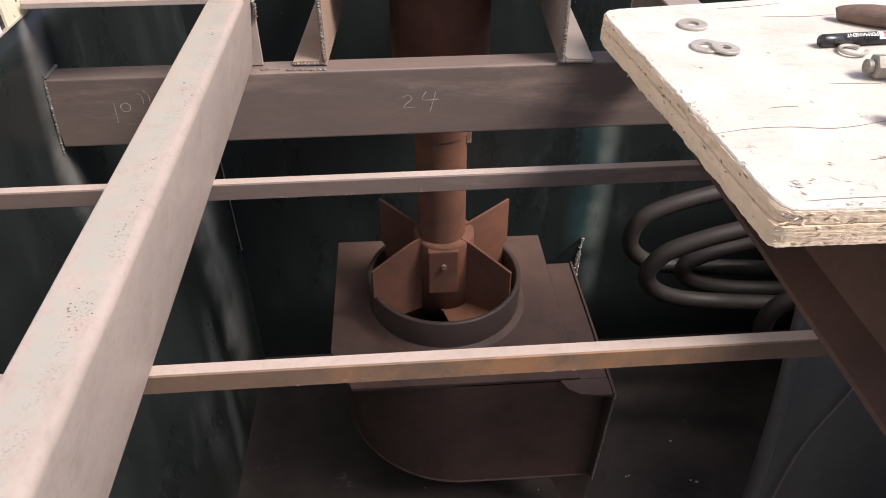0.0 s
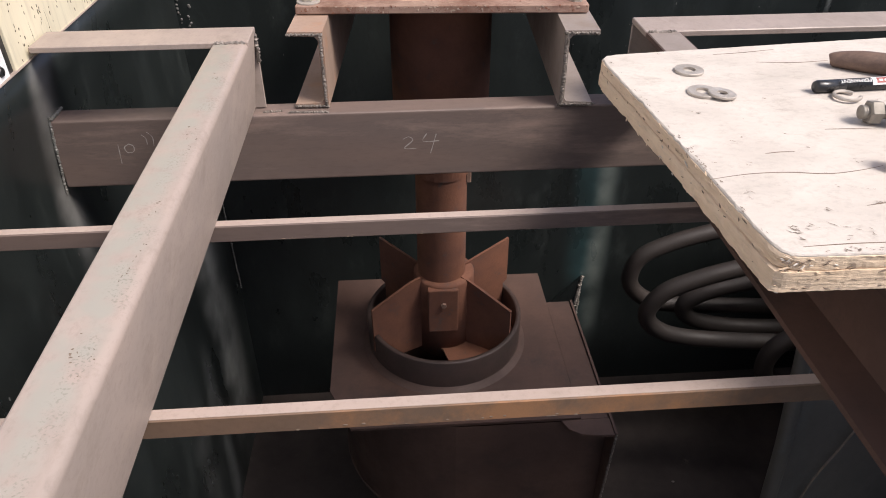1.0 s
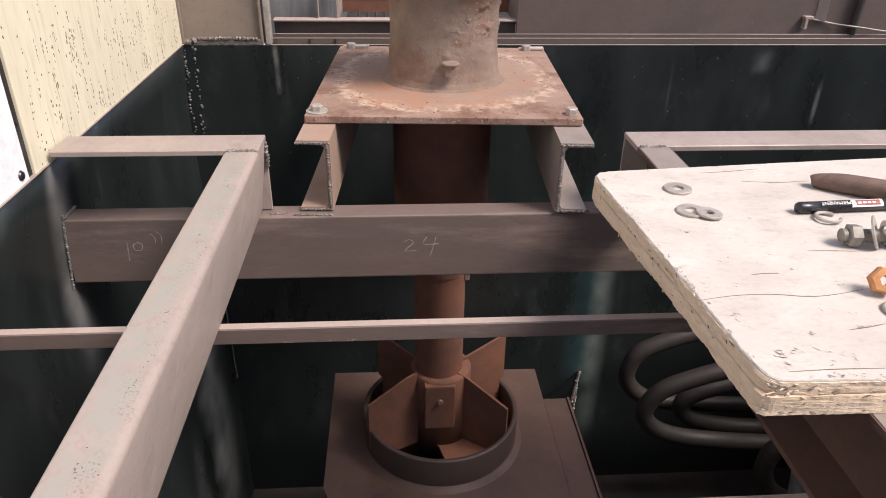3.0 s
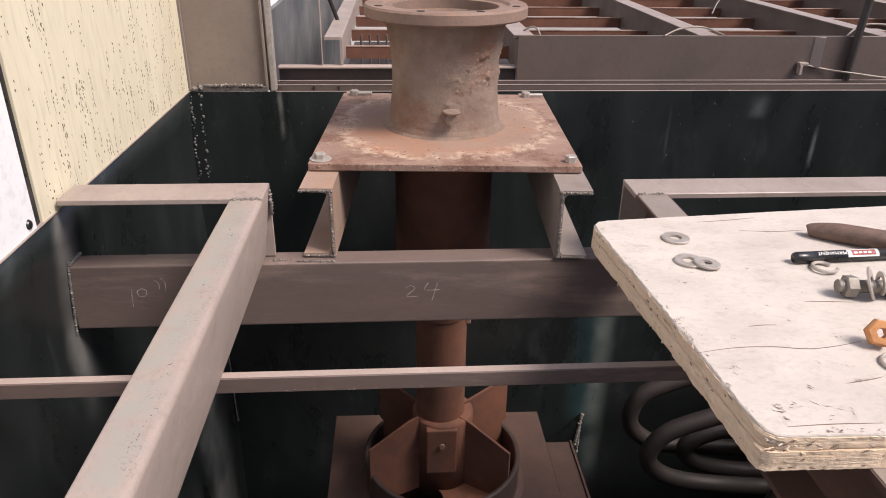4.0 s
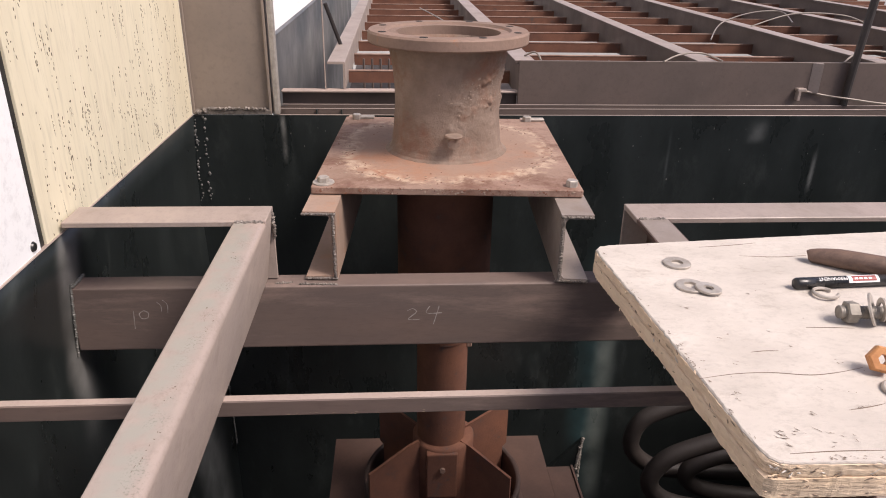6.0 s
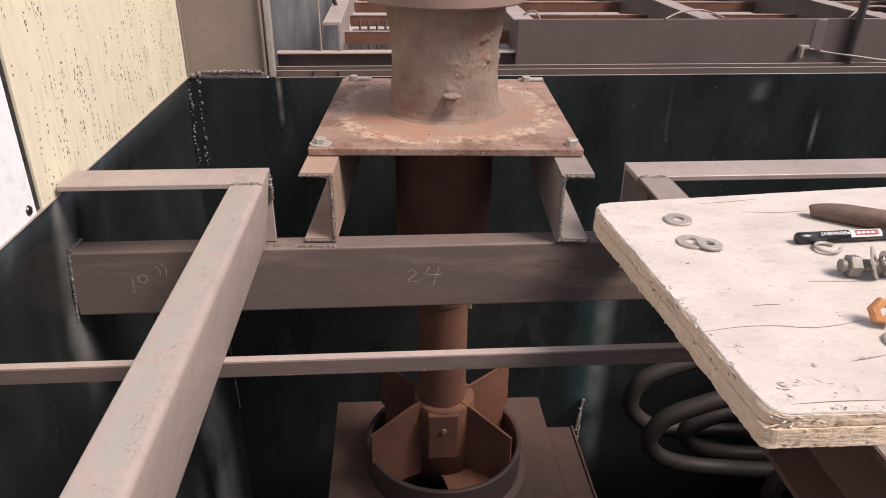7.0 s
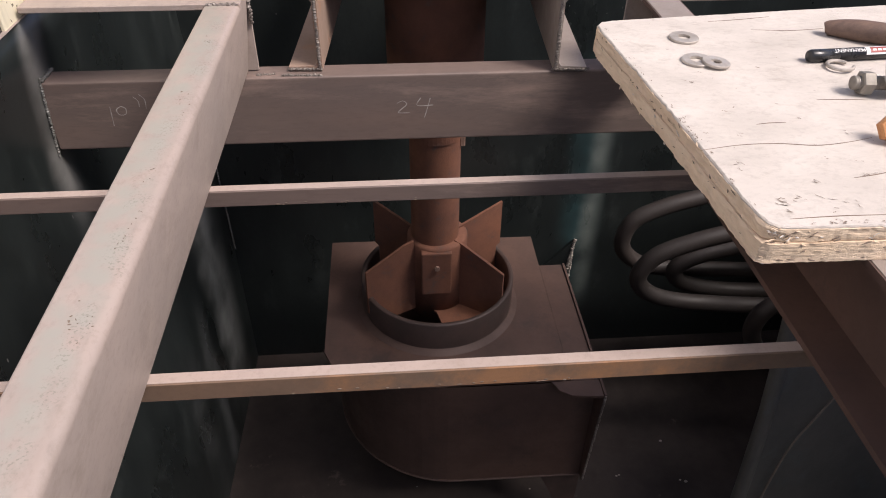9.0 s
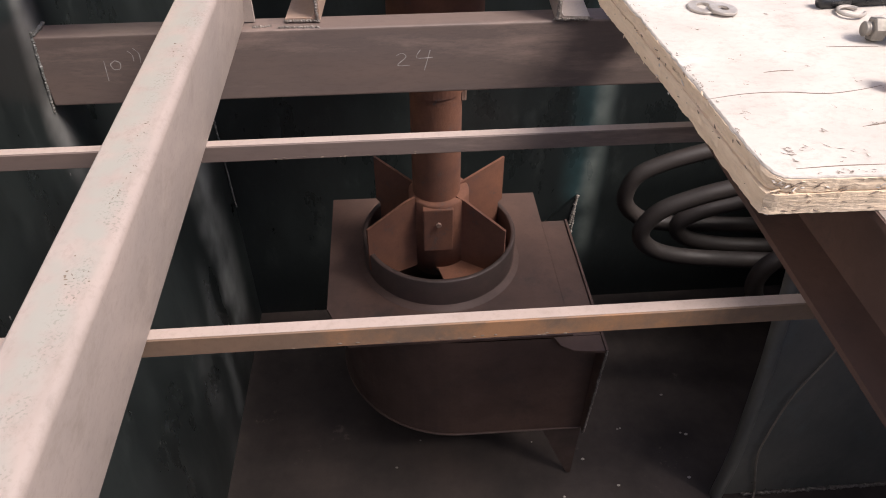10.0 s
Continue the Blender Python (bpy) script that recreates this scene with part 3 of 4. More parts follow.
def flakes(spots, mat, name, parent, label):
    """Thin irregular chips: (place, normal, size)."""
    bm = bmesh.new()
    for p, nrm, size in spots:
        q = Vector(nrm).to_track_quat("Z", "Y").to_matrix().to_4x4()
        m = Matrix.Translation(p) @ q @ Matrix.Rotation(rng.uniform(0, 6.28), 4, "Z") @ Matrix.Diagonal((size * rng.uniform(0.6, 1.6), size * rng.uniform(0.4, 0.9), size * 0.3, 1))
        bmesh.ops.create_icosphere(bm, subdivisions=1, radius=1, matrix=m)
    for v in bm.verts:
        v.co += Vector(noise.noise_vector(v.co * 260)) * 0.0008
    return part(name, bm, mat, parent, label)


spots, edge_spots = [], []
turn_m = Matrix.Rotation(radians(TURN_P), 3, "Z")
for k in range(150):
    a = rng.uniform(0, 2 * math.pi)
    r = rng.gauss(0.215, 0.028)
    x, y = r * math.cos(a) * 1.02, r * math.sin(a) * 1.08
    if abs(x) < 0.236 and abs(y) < 0.255:
        p = turn_m @ Vector((x, y, 0))
        spots.append(((PX + p.x, PY + p.y, 1.1432), (0, 0, 1), rng.uniform(0.001, 0.0028)))
tagged(flakes(spots, RUST, "rust_flake", plate, "dark curled rust flakes"), kind="stuff")
pale = []
for k in range(260):
    a = rng.uniform(0, 2 * math.pi)
    r = rng.gauss(0.222, 0.012) * (1.0 + 0.06 * math.sin(5 * a + 1) + 0.04 * math.sin(11 * a))
    x, y = r * math.cos(a) * 1.02, r * math.sin(a) * 1.1
    if abs(x) < 0.238 and abs(y) < 0.258:
        p = turn_m @ Vector((x, y, 0))
        pale.append(((PX + p.x, PY + p.y, 1.1431), (0, 0, 1), rng.uniform(0.001, 0.0032)))
tagged(flakes(pale, SCALE, "scale_flake", plate, "pale peeling scale round the plate"), kind="stuff")
for k in range(120):
    p = turn_m @ Vector((rng.uniform(-0.24, 0.24), -0.268, 0))
    edge_spots.append(((PX + p.x, PY + p.y, rng.uniform(1.131, 1.142)), (0, -1, 0.2), rng.uniform(0.0008, 0.0026)))
tagged(flakes(edge_spots[:70], RUST, "rust_flake", plate, "dark rust flakes on the plate edge"), kind="stuff")
tagged(flakes(edge_spots[70:], SCALE, "scale_flake", plate, "pale scale chips on the plate edge"), kind="stuff")

neck_profile = [(0.127, 1.143), (0.119, 1.147), (0.114, 1.156), (0.111, 1.175), (0.109, 1.20), (0.107, 1.23), (0.107, 1.255), (0.1085, 1.285), (0.112, 1.315), (0.117, 1.34), (0.120, 1.36)]
fine_profile = []
for (r0, z0), (r1, z1) in zip(neck_profile, neck_profile[1:]):
    for k in range(9):
        fine_profile.append((r0 + (r1 - r0) * k / 9, z0 + (z1 - z0) * k / 9))
fine_profile += [neck_profile[-1], (0.102, 1.36), (0.095, 1.25), (0.10, 1.144)]
bm = lathe(fine_profile, (PX, PY), 200)
for v in bm.verts:
    d = Vector((v.co.x - PX, v.co.y - PY, 0))
    rough_side = max(0.0, min(1.0, (d.normalized().x + 0.15) * 1.4)) * max(0.0, min(1.0, (v.co.z - 1.2) / 0.05))
    crust = max(0.0, noise.noise(v.co * 34) + 0.25) * rough_side
    v.co += d.normalized() * (noise.noise(v.co * 40) * 0.0010 + max(0.0, noise.noise(v.co * 170) + 0.1) * 0.012 * crust + max(0.0, noise.noise(v.co * 60 + Vector((3, 7, 1))) - 0.45) * 0.006)
neck = part("neck", bm, CAST, pump, "waisted cast iron neck with scaly rust", True)
spots = []
for k in range(150):
    a = rng.gauss(-0.85, 0.38)
    z = rng.gauss(1.295, 0.032)
    if 1.2 < z < 1.35:
        spots.append(((PX + 0.1105 * math.cos(a), PY + 0.1105 * math.sin(a), z), (math.cos(a), math.sin(a), 0), rng.uniform(0.001, 0.0026)))
tagged(flakes(spots, SCALE, "scale_flake", neck, "pale crusty scale patch"), kind="stuff")
flange = part("flange", lathe([(0.104, 1.359), (0.157, 1.359), (0.160, 1.362), (0.160, 1.379), (0.157, 1.383), (0.126, 1.383), (0.121, 1.378), (0.104, 1.378)], (PX, PY), 96, True), FLANGE, pump, "round drilled flange with raised outer face")
# Black discs on the uncut flange; the holes' shade is their colour.
for k in range(8):
    a = radians(22.5 + 45 * k)
    part("bolt_hole_disc", lathe([(0.0005, 1.3834), (0.0062, 1.3834), (0.0075, 1.3837), (0.008, 1.383)], (PX + 0.141 * math.cos(a), PY + 0.141 * math.sin(a)), 14), HOLE_SHADE, flange)
lug = part("plug", sweep([(PX + 0.004, PY - 0.10, 1.184), (PX + 0.005, PY - 0.128, 1.184)], 0.0125, 6, None, 8, False), CAST, neck, "small threaded plug")
part("plug_cap", lathe([(0.0005, 1.2005), (0.016, 1.2005), (0.0175, 1.198), (0.015, 1.195), (0.0005, 1.195)], (PX + 0.005, PY - 0.122), 20), CAST, lug)


def hex_bolt(at, washer=True, rust=0):
    b = lathe([(0.0005, 0.012), (0.0095, 0.012), (0.0108, 0.0105), (0.0108, 0.0)], (0, 0), 6)
    if washer:
        lathe([(0.008, 0.0025), (0.019, 0.0025), (0.0195, 0.0018), (0.0195, 0.0)], (0, 0), 24, False, b)
    for v in b.verts:
        v.co += Vector(at)
    return b


for dx, dy in ((-0.222, -0.247), (0.224, -0.247)):
    p = turn_m @ Vector((dx, dy, 0))
    part("plate_bolt", hex_bolt((PX + p.x, PY + p.y, 1.1432), dx < 0), ZINC, pump, "pale hexagon bolt")
for dx in (-0.205, 0.205):
    p = turn_m @ Vector((dx, 0.238, 0))
    b = part("plate_bolt", hex_bolt((PX + p.x - 0.008, PY + p.y, 1.1432), False), ZINC, pump, "pale hexagon bolt")
    part("strap_washer", turn(block(PX + p.x - 0.012, PX + p.x + 0.034, PY + p.y - 0.004, PY + p.y + 0.012, 1.1433, 1.150, 0.0015, 1), (PX, PY), 0), ZINC, b)
part("riser", lathe([(0.104, 1.127), (0.104, 0.83), (0.09, 0.80), (0.061, 0.79)], (PX, PY), 48), RUST, pump, "red rusty riser tube", True)
tube = part("shaft_tube", lathe([(0.0605, 0.80), (0.0605, 0.395)], (PX, PY), 40), RUST, pump, "red rusty shaft tube", True)
part("collar", lathe([(0.0605, 0.69), (0.064, 0.69), (0.064, 0.725), (0.0605, 0.725)], (PX, PY), 40), RUST, tube)
part("cotter", block(PX + 0.055, PX + 0.068, PY - 0.025, PY - 0.015, 0.665, 0.70, 0.002, 1), PALE_RUST, tube)

# ---- impeller and casing ----
impeller = part("impeller_hub", lathe([(0.045, 0.404), (0.072, 0.404), (0.077, 0.398), (0.077, 0.17), (0.04, 0.17)], (PX + 0.006, PY), 48), RUST, pump, "rusty round impeller hub", True)
boss = part("hub_pad", block(PX - 0.039, PX + 0.037, PY - 0.0825, PY - 0.05, 0.262, 0.396, 0.004, 2), RUST, impeller)
part("hub_bolt", sweep([(PX, PY - 0.080, 0.351), (PX, PY - 0.089, 0.351)], 0.007, 6, None, 8, False), PALE_RUST, impeller)
RX, RY = 0.330, 1.441                             # inlet axis
VANES = {-64: ((0.07, 0.412), (0.098, 0.406), (0.2055, 0.361), (0.2055, 0.228), (0.184, 0.222)),
         56: ((0.05, 0.408), (0.075, 0.401), (0.190, 0.351), (0.190, 0.262), (0.182, 0.255)),
         116: ((0.06, 0.408), (0.082, 0.412), (0.194, 0.441), (0.194, 0.306), (0.182, 0.298)),
         -124: ((0.06, 0.400), (0.082, 0.405), (0.194, 0.443), (0.194, 0.306), (0.182, 0.298))}
for az, shape in VANES.items():
    a = radians(az)
    out, side = Vector((math.sin(a), -math.cos(a), 0)), Vector((math.cos(a), math.sin(a), 0)) * 0.0035
    c = Vector((0.331, 1.445, 0))
    prof = list(shape) + [(shape[-1][0], 0.185), (0.055, 0.185)]
    bm = bmesh.new()
    f1 = [bm.verts.new(c + out * r + side + Vector((0, 0, z))) for r, z in prof]
    f2 = [bm.verts.new(c + out * r - side + Vector((0, 0, z))) for r, z in prof]
    bm.faces.new(f1)
    bm.faces.new(f2[::-1])
    for k in range(len(prof)):
        j = (k + 1) % len(prof)
        bm.faces.new((f1[j], f1[k], f2[k], f2[j]))
    bmesh.ops.recalc_face_normals(bm, faces=bm.faces)
    part("vane", bm, RUST, impeller, "flat rusty guide vane")

casing = tagged(empty("pump_casing", (PX, PY, ZF)), "dull brown steel volute pump casing standing on the tank floor", "pump casing")
ZC = 0.19
bm = bmesh.new()
outer = [bm.verts.new((x, y, ZC)) for x, y in ((0.035, 1.26), (0.09, 1.135), (0.632, 1.13), (0.632, 1.697), (0.035, 1.705))]
edges = [bm.edges.new((outer[k], outer[(k + 1) % 5])) for k in range(5)]
inner = [bm.verts.new((RX + 0.19 * math.cos(2 * math.pi * k / 48), RY + 0.19 * math.sin(2 * math.pi * k / 48), ZC)) for k in range(48)]
edges += [bm.edges.new((inner[k], inner[(k + 1) % 48])) for k in range(48)]
bmesh.ops.triangle_fill(bm, use_beauty=True, edges=edges)
r = bmesh.ops.extrude_face_region(bm, geom=list(bm.faces))
for v in r["geom"]:
    if isinstance(v, bmesh.types.BMVert):
        v.co.z -= 0.008
bmesh.ops.recalc_face_normals(bm, faces=bm.faces)
top = part("top_plate", bm, CASING, casing, "flat brown top plate with a round inlet")
part("inlet_ring", lathe([(0.1995, ZC - 0.006), (0.201, 0.278), (0.199, 0.281), (0.190, 0.281), (0.188, 0.278), (0.187, ZC - 0.006)], (RX, RY), 80), RING, top, "short upright inlet ring", True)
part("ring_weld", lathe([(0.199, ZC + 0.011), (0.204, ZC + 0.007), (0.209, ZC + 0.004), (0.216, ZC)], (RX, RY), 80), CASING, top)
arc = [(0.37 + 0.325 * math.cos(radians(a)), 1.455 + 0.325 * math.sin(radians(a))) for a in range(270, 179, -6)]
outline = [(0.70, 1.128), (0.55, 1.129)] + arc + [(0.045, 1.66), (0.63, 1.66), (0.63, 1.56), (0.70, 1.56)]
bm = bmesh.new()
lo = [bm.verts.new((x, y, -0.20)) for x, y in outline]
hi = [bm.verts.new((x, y, ZC - 0.009)) for x, y in outline]
for k in range(len(outline)):
    j = (k + 1) % len(outline)
    bm.faces.new((lo[k], lo[j], hi[j], hi[k]))
bm.faces.new(lo)
bmesh.ops.recalc_face_normals(bm, faces=bm.faces)
volute = part("volute_wall", bm, CASING, casing, "curved dark brown volute side wall")
part("volute_lip", sweep([(x, y - 0.001, -0.20) for x, y in outline[:18]], 0.0035, 6, None, 3), CASING, volute)
part("wing_plate", prism([(0.634, 1.13), (0.70, 1.13), (0.70, 1.565), (0.634, 1.565)], ZC - 0.012, ZC - 0.005), CASING, casing, "narrow side flange plate")
part("front_flap", prism([(0.585, 1.127), (0.598, 1.10), (0.625, 1.083), (0.66, 1.078), (0.70, 1.076), (0.70, 1.127)], ZC - 0.010, ZC - 0.003), CASING, casing, "rounded front flap of the outlet")
bm = bmesh.new()
prof = [(1.076, ZC), (1.565, ZC), (1.565, -0.20), (1.108, -0.20)]
f1 = [bm.verts.new((0.701, y, z)) for y, z in prof]
f2 = [bm.verts.new((0.707, y, z)) for y, z in prof]
bm.faces.new(f1), bm.faces.new(f2[::-1])
for k in range(4):
    bm.faces.new((f1[(k + 1) % 4], f1[k], f2[k], f2[(k + 1) % 4]))
bmesh.ops.recalc_face_normals(bm, faces=bm.faces)
outlet = part("outlet_flange", bm, CASING, casing, "upright outlet flange plate")
part("cut_edge", weld((0.704, 1.075, 0.188), (0.704, 1.107, -0.20), 0.0028, 77), WELD, outlet, "bright cut edge")
part("impeller_disc", prism([(RX + 0.016, RY - 0.186), (RX + 0.008, RY - 0.12), (RX - 0.006, RY - 0.065), (RX - 0.05, RY - 0.02), (RX, RY + 0.05)] + [(RX + 0.186 * math.cos(radians(a)), RY + 0.186 * math.sin(radians(a))) for a in range(60, -85, -10)], 0.192, 0.200), RUST, casing, "rusty impeller shroud seen in the inlet")
for x, y in ((0.70, 1.14), (0.70, 1.50), (0.25, 1.55), (0.40, 1.42)):
    bm = bmesh.new()
    tri = ((x - 0.11, -0.199), (x + 0.006, -0.199), (x + 0.004, ZF), (x - 0.008, ZF))
    f1 = [bm.verts.new((a, y - 0.004, z)) for a, z in tri]
    f2 = [bm.verts.new((a, y + 0.004, z)) for a, z in tri]
    bm.faces.new(f1)
    bm.faces.new(f2[::-1])
    for k in range(4):
        bm.faces.new((f1[(k + 1) % 4], f1[k], f2[k], f2[(k + 1) % 4]))
    bmesh.ops.recalc_face_normals(bm, faces=bm.faces)
    part("foot", bm, RING, casing, "triangular plate foot")

# ---- inside the tank, beside the casing ----
coil = tagged(empty("heating_coil", (1.3, 1.6, 0.1)), "dark grey bent tube heating coil fixed to the tank end wall", "pipe coil")
for y, pts in ((1.72, ((XE, 0.41), (1.66, 0.41), (1.45, 0.36), (1.227, 0.313), (1.13, 0.292), (1.033, 0.262), (0.955, 0.219), (0.929, 0.151), (0.946, 0.094), (1.006, 0.044), (1.085, 0.023), (1.219, 0.01), (1.45, -0.01), (1.66, -0.04), (XE, -0.04))),
               (1.55, ((XE, 0.41), (1.66, 0.41), (1.45, 0.36), (1.229, 0.304), (1.169, 0.288), (1.078, 0.263), (0.981, 0.222), (0.937, 0.167), (0.935, 0.118), (0.978, 0.07), (1.064, 0.036), (1.211, 0.012), (1.322, 0.0), (1.5, -0.02), (1.66, -0.04), (XE, -0.04))),
               (1.65, ((XE, 0.27), (1.66, 0.27), (1.45, 0.205), (1.296, 0.162), (1.147, 0.123), (1.088, 0.074), (1.128, 0.018), (1.257, -0.019), (1.449, -0.037), (1.55, -0.045), (1.66, -0.06), (XE, -0.06))),
               (1.40, ((XE, 0.27), (1.66, 0.27), (1.5, 0.225), (1.359, 0.181), (1.293, 0.157), (1.247, 0.110), (1.240, 0.036), (1.289, -0.047), (1.403, -0.10), (1.53, -0.12), (1.66, -0.16), (XE, -0.16)))):
    part("hairpin_tube", sweep([(x, y, z) for x, z in pts], 0.0255, 16), COIL, coil, "hairpin bent tube", True)
baffle = tagged(empty("baffle_plate", (1.5, 1.03, ZF)), "dark painted baffle plate standing on the tank floor", "baffle")
edge = ((1.117, ZF), (1.116, -0.24), (1.094, 0.06), (1.077, 0.23), (1.03, 0.60))
bm = bmesh.new()
outline = edge + ((XE, 0.60), (XE, ZF))
f1, f2 = [[bm.verts.new((x + 0.012 if x < 1.2 else x, y, z)) for x, z in outline] for y in (1.03, 1.036)]
bm.faces.new(f1), bm.faces.new(f2[::-1])
for k in range(len(outline)):
    j = (k + 1) % len(outline)
    bm.faces.new((f1[j], f1[k], f2[k], f2[j]))
bmesh.ops.recalc_face_normals(bm, faces=bm.faces)
part("sheet", bm, BAFFLE, baffle)
part("edge_tube", sweep([(x, 1.03, z) for x, z in edge], 0.018, 12), BAFFLE, baffle, "rounded edge tube", True)
part("foot_weld", weld((1.19, 1.024, ZF + 0.006), (1.65, 1.024, ZF + 0.006), 0.006, 61, 110), WELD, baffle)
tagged(part("loose_wire", sweep([(1.28, 1.02, 0.301), (1.243, 1.02, 0.245), (1.213, 1.02, 0.143), (1.183, 1.02, 0.025), (1.173, 1.02, -0.119), (1.177, 1.02, -0.244), (1.225, 1.02, -0.431), (1.205, 0.99, ZF + 0.003)], 0.0030, 6), WIRE), "thin grey wire hanging against the baffle plate", "wire")
gusset = bmesh.new()
tri = ((0.821, 0.04), (0.714, -0.08), (0.80, -0.09), (0.822, -0.16))
f1 = [gusset.verts.new((x, YB - 0.012, z)) for x, z in (tri[0], tri[1], tri[2])]
f2 = [gusset.verts.new((x, YB, z)) for x, z in (tri[0], tri[1], tri[2])]
gusset.faces.new(f1), gusset.faces.new(f2[::-1])
for k in range(3):
    gusset.faces.new((f1[k], f2[k], f2[(k + 1) % 3], f1[(k + 1) % 3]))
bmesh.ops.recalc_face_normals(gusset, faces=gusset.faces)
tab = tagged(part("wall_gusset", gusset, TANK), "black triangular gusset with a torn bright edge", "bracket")
part("torn_edge", weld((0.823, YB - 0.012, 0.045), (0.808, YB - 0.012, -0.085), 0.006, 71), ZINC, tab)
part("torn_edge", weld((0.820, YB - 0.012, -0.02), (0.818, YB - 0.012, -0.15), 0.004, 72), ZINC, tab)
rng = random.Random(21)
bm = bmesh.new()
for k in range(40):
    x, y, r = rng.uniform(0.0, 1.1), rng.uniform(0.5, 1.5), rng.uniform(0.002, 0.007)
    bmesh.ops.create_icosphere(bm, subdivisions=1, radius=1, matrix=Matrix.Translation((x, y, ZF + r * 0.4)) @ Matrix.Diagonal((r, r * 0.7, r * 0.5, 1)))
tagged(part("weld_slag", bm, ZINC), "scattered pale weld slag crumbs on the tank floor", "debris", kind="stuff")

# ---- plywood work board and what lies on it ----
BZ = BT + 0.036
rng = random.Random(9)


def ragged(corners, amount, step=0.007):
    """A plan outline with its edges frayed."""
    pts = []
    for (xa, ya), (xb, yb) in zip(corners, corners[1:] + corners[:1]):
        d = math.hypot(xb - xa, yb - ya)
        count = max(1, int(d / step)) if min(xa, xb) < 1.2 else 1
        for k in range(count):
            t = k / count
            pts.append((xa + (xb - xa) * t + rng.uniform(-amount, amount), ya + (yb - ya) * t + rng.uniform(-amount, amount)))
    return pts


def board_outline(grow, sharp=False):
    c = [(0.56, 0.4325), (0.535, 0.4335), (0.5255, 0.436), (0.5195, 0.441), (0.516, 0.452), (0.5045, 0.62), (0.4865, 0.845), (0.4875, 0.862), (0.494, 0.871), (0.506, 0.8745), (0.75, 0.898), (2.10, 1.019), (2.10, 0.409)]
    if sharp:
        c[:5] = [(0.56, 0.4318), (0.5235, 0.4322), (0.5175, 0.4355), (0.5155, 0.443), (0.515, 0.455)]
    return [(x - grow if x < 1.6 else x, y - grow if y < 0.6 else y + grow) for x, y in c]


board = tagged(empty("plywood_board", (0.9, 0.66, BT)), "worn whitish plywood board lying across the steel beam", "board")


def slab(grow, z0, z1, rough, round_top=0.0, rings=5, sharp=False):
    """A frayed slab of the board with chipped, uneven sides."""
    pts = ragged(board_outline(grow, sharp), 0.0004, 0.004)
    mid = Vector((1.1, 0.68, 0))
    bm = bmesh.new()
    rows_ = []
    for k in range(rings + 1):
        z = z0 + (z1 - z0) * k / rings
        row = []
        for x, y in pts:
            p = Vector((x, y, z))
            if x < 1.6:
                chip = noise.noise(Vector((x * 160, y * 160, z * 420))) * rough + max(0.0, noise.noise(Vector((x * 45, y * 45, z * 160))) - 0.15) * rough * 3.0
                inward = (mid - Vector((x, y, 0))).normalized()
                p += inward * (chip + (round_top if k == rings else 0.0))
            row.append(bm.verts.new(p))
        rows_.append(row)
    count = len(pts)
    for a, c in zip(rows_, rows_[1:]):
        for k in range(count):
            j = (k + 1) % count
            bm.faces.new((a[k], a[j], c[j], c[k]))
    bm.faces.new(rows_[0][::-1])
    bm.faces.new(rows_[-1])
    bmesh.ops.recalc_face_normals(bm, faces=bm.faces)
    return bm


part("ply_layer", slab(0.0006, BT + 0.0014, BT + 0.0205, 0.0011, sharp=True), PLY_EDGE, board, "chipped tan lower layer")
part("ply_layer", slab(-0.0018, BT + 0.0206, BT + 0.0216, 0.0012, 0.0, 1), PLY_EDGE, board, "dark glue line")
part("ply_layer", slab(0.0002, BT + 0.0217, BT + 0.0335, 0.0011), PLY_EDGE, board, "chipped tan upper layer")
part("ply_layer", slab(-0.0006, BT + 0.0336, BZ, 0.0010, 0.0012, 2), PLY, board, "worn whitish face veneer")


def nick(bm, x, y, size, turn_by):
    """A torn scar in the face veneer: a few short crooked strokes."""
    for j in range(rng.randint(2, 4)):
        a = turn_by + rng.gauss(0, 0.35)
        px, py = x + rng.gauss(0, size * 0.45), y + rng.gauss(0, size * 0.35)
        ln, w = size * rng.uniform(0.35, 0.9), rng.uniform(0.0002, 0.00055)
        left, right = [], []
        for i in range(5):
            t = i / 4
            cx, cy = px + math.cos(a) * ln * (t - 0.5), py + math.sin(a) * ln * (t - 0.5) + rng.gauss(0, size * 0.06)
            half = w * (0.15 + math.sin(3.14 * t)) * rng.uniform(0.5, 1.2)
            left.append(bm.verts.new((cx - math.sin(a) * half, cy + math.cos(a) * half, BZ + 0.0005)))
            right.append(bm.verts.new((cx + math.sin(a) * half, cy - math.cos(a) * half, BZ + 0.0005)))
        for i in range(4):
            bm.faces.new((right[i], right[i + 1], left[i + 1], left[i]))


bm = bmesh.new()
for x, y, size in ((0.555, 0.577, 8), (0.532, 0.529, 8), (0.529, 0.519, 7), (0.539, 0.471, 11), (0.544, 0.464, 9), (0.559, 0.471, 9), (0.587, 0.496, 8), (0.594, 0.471, 12),
                   (0.606, 0.461, 8), (0.546, 0.694, 7), (0.636, 0.726, 5), (0.569, 0.635, 4), (0.627, 0.606, 5), (0.617, 0.639, 4), (0.618, 0.533, 6), (0.659, 0.577, 6),
                   (0.645, 0.507, 9), (0.544, 0.452, 8), (0.635, 0.502, 8), (0.585, 0.452, 6)):
    nick(bm, x, y, size * 0.001, -0.7 if size < 9 else -0.3)
for k in range(70):
    x, y = rng.uniform(0.51, 1.0), rng.uniform(0.45, 0.88)
    nick(bm, x, y, rng.choice((0.001, 0.0013, 0.0016, 0.0026)), rng.gauss(-0.3, 0.7))
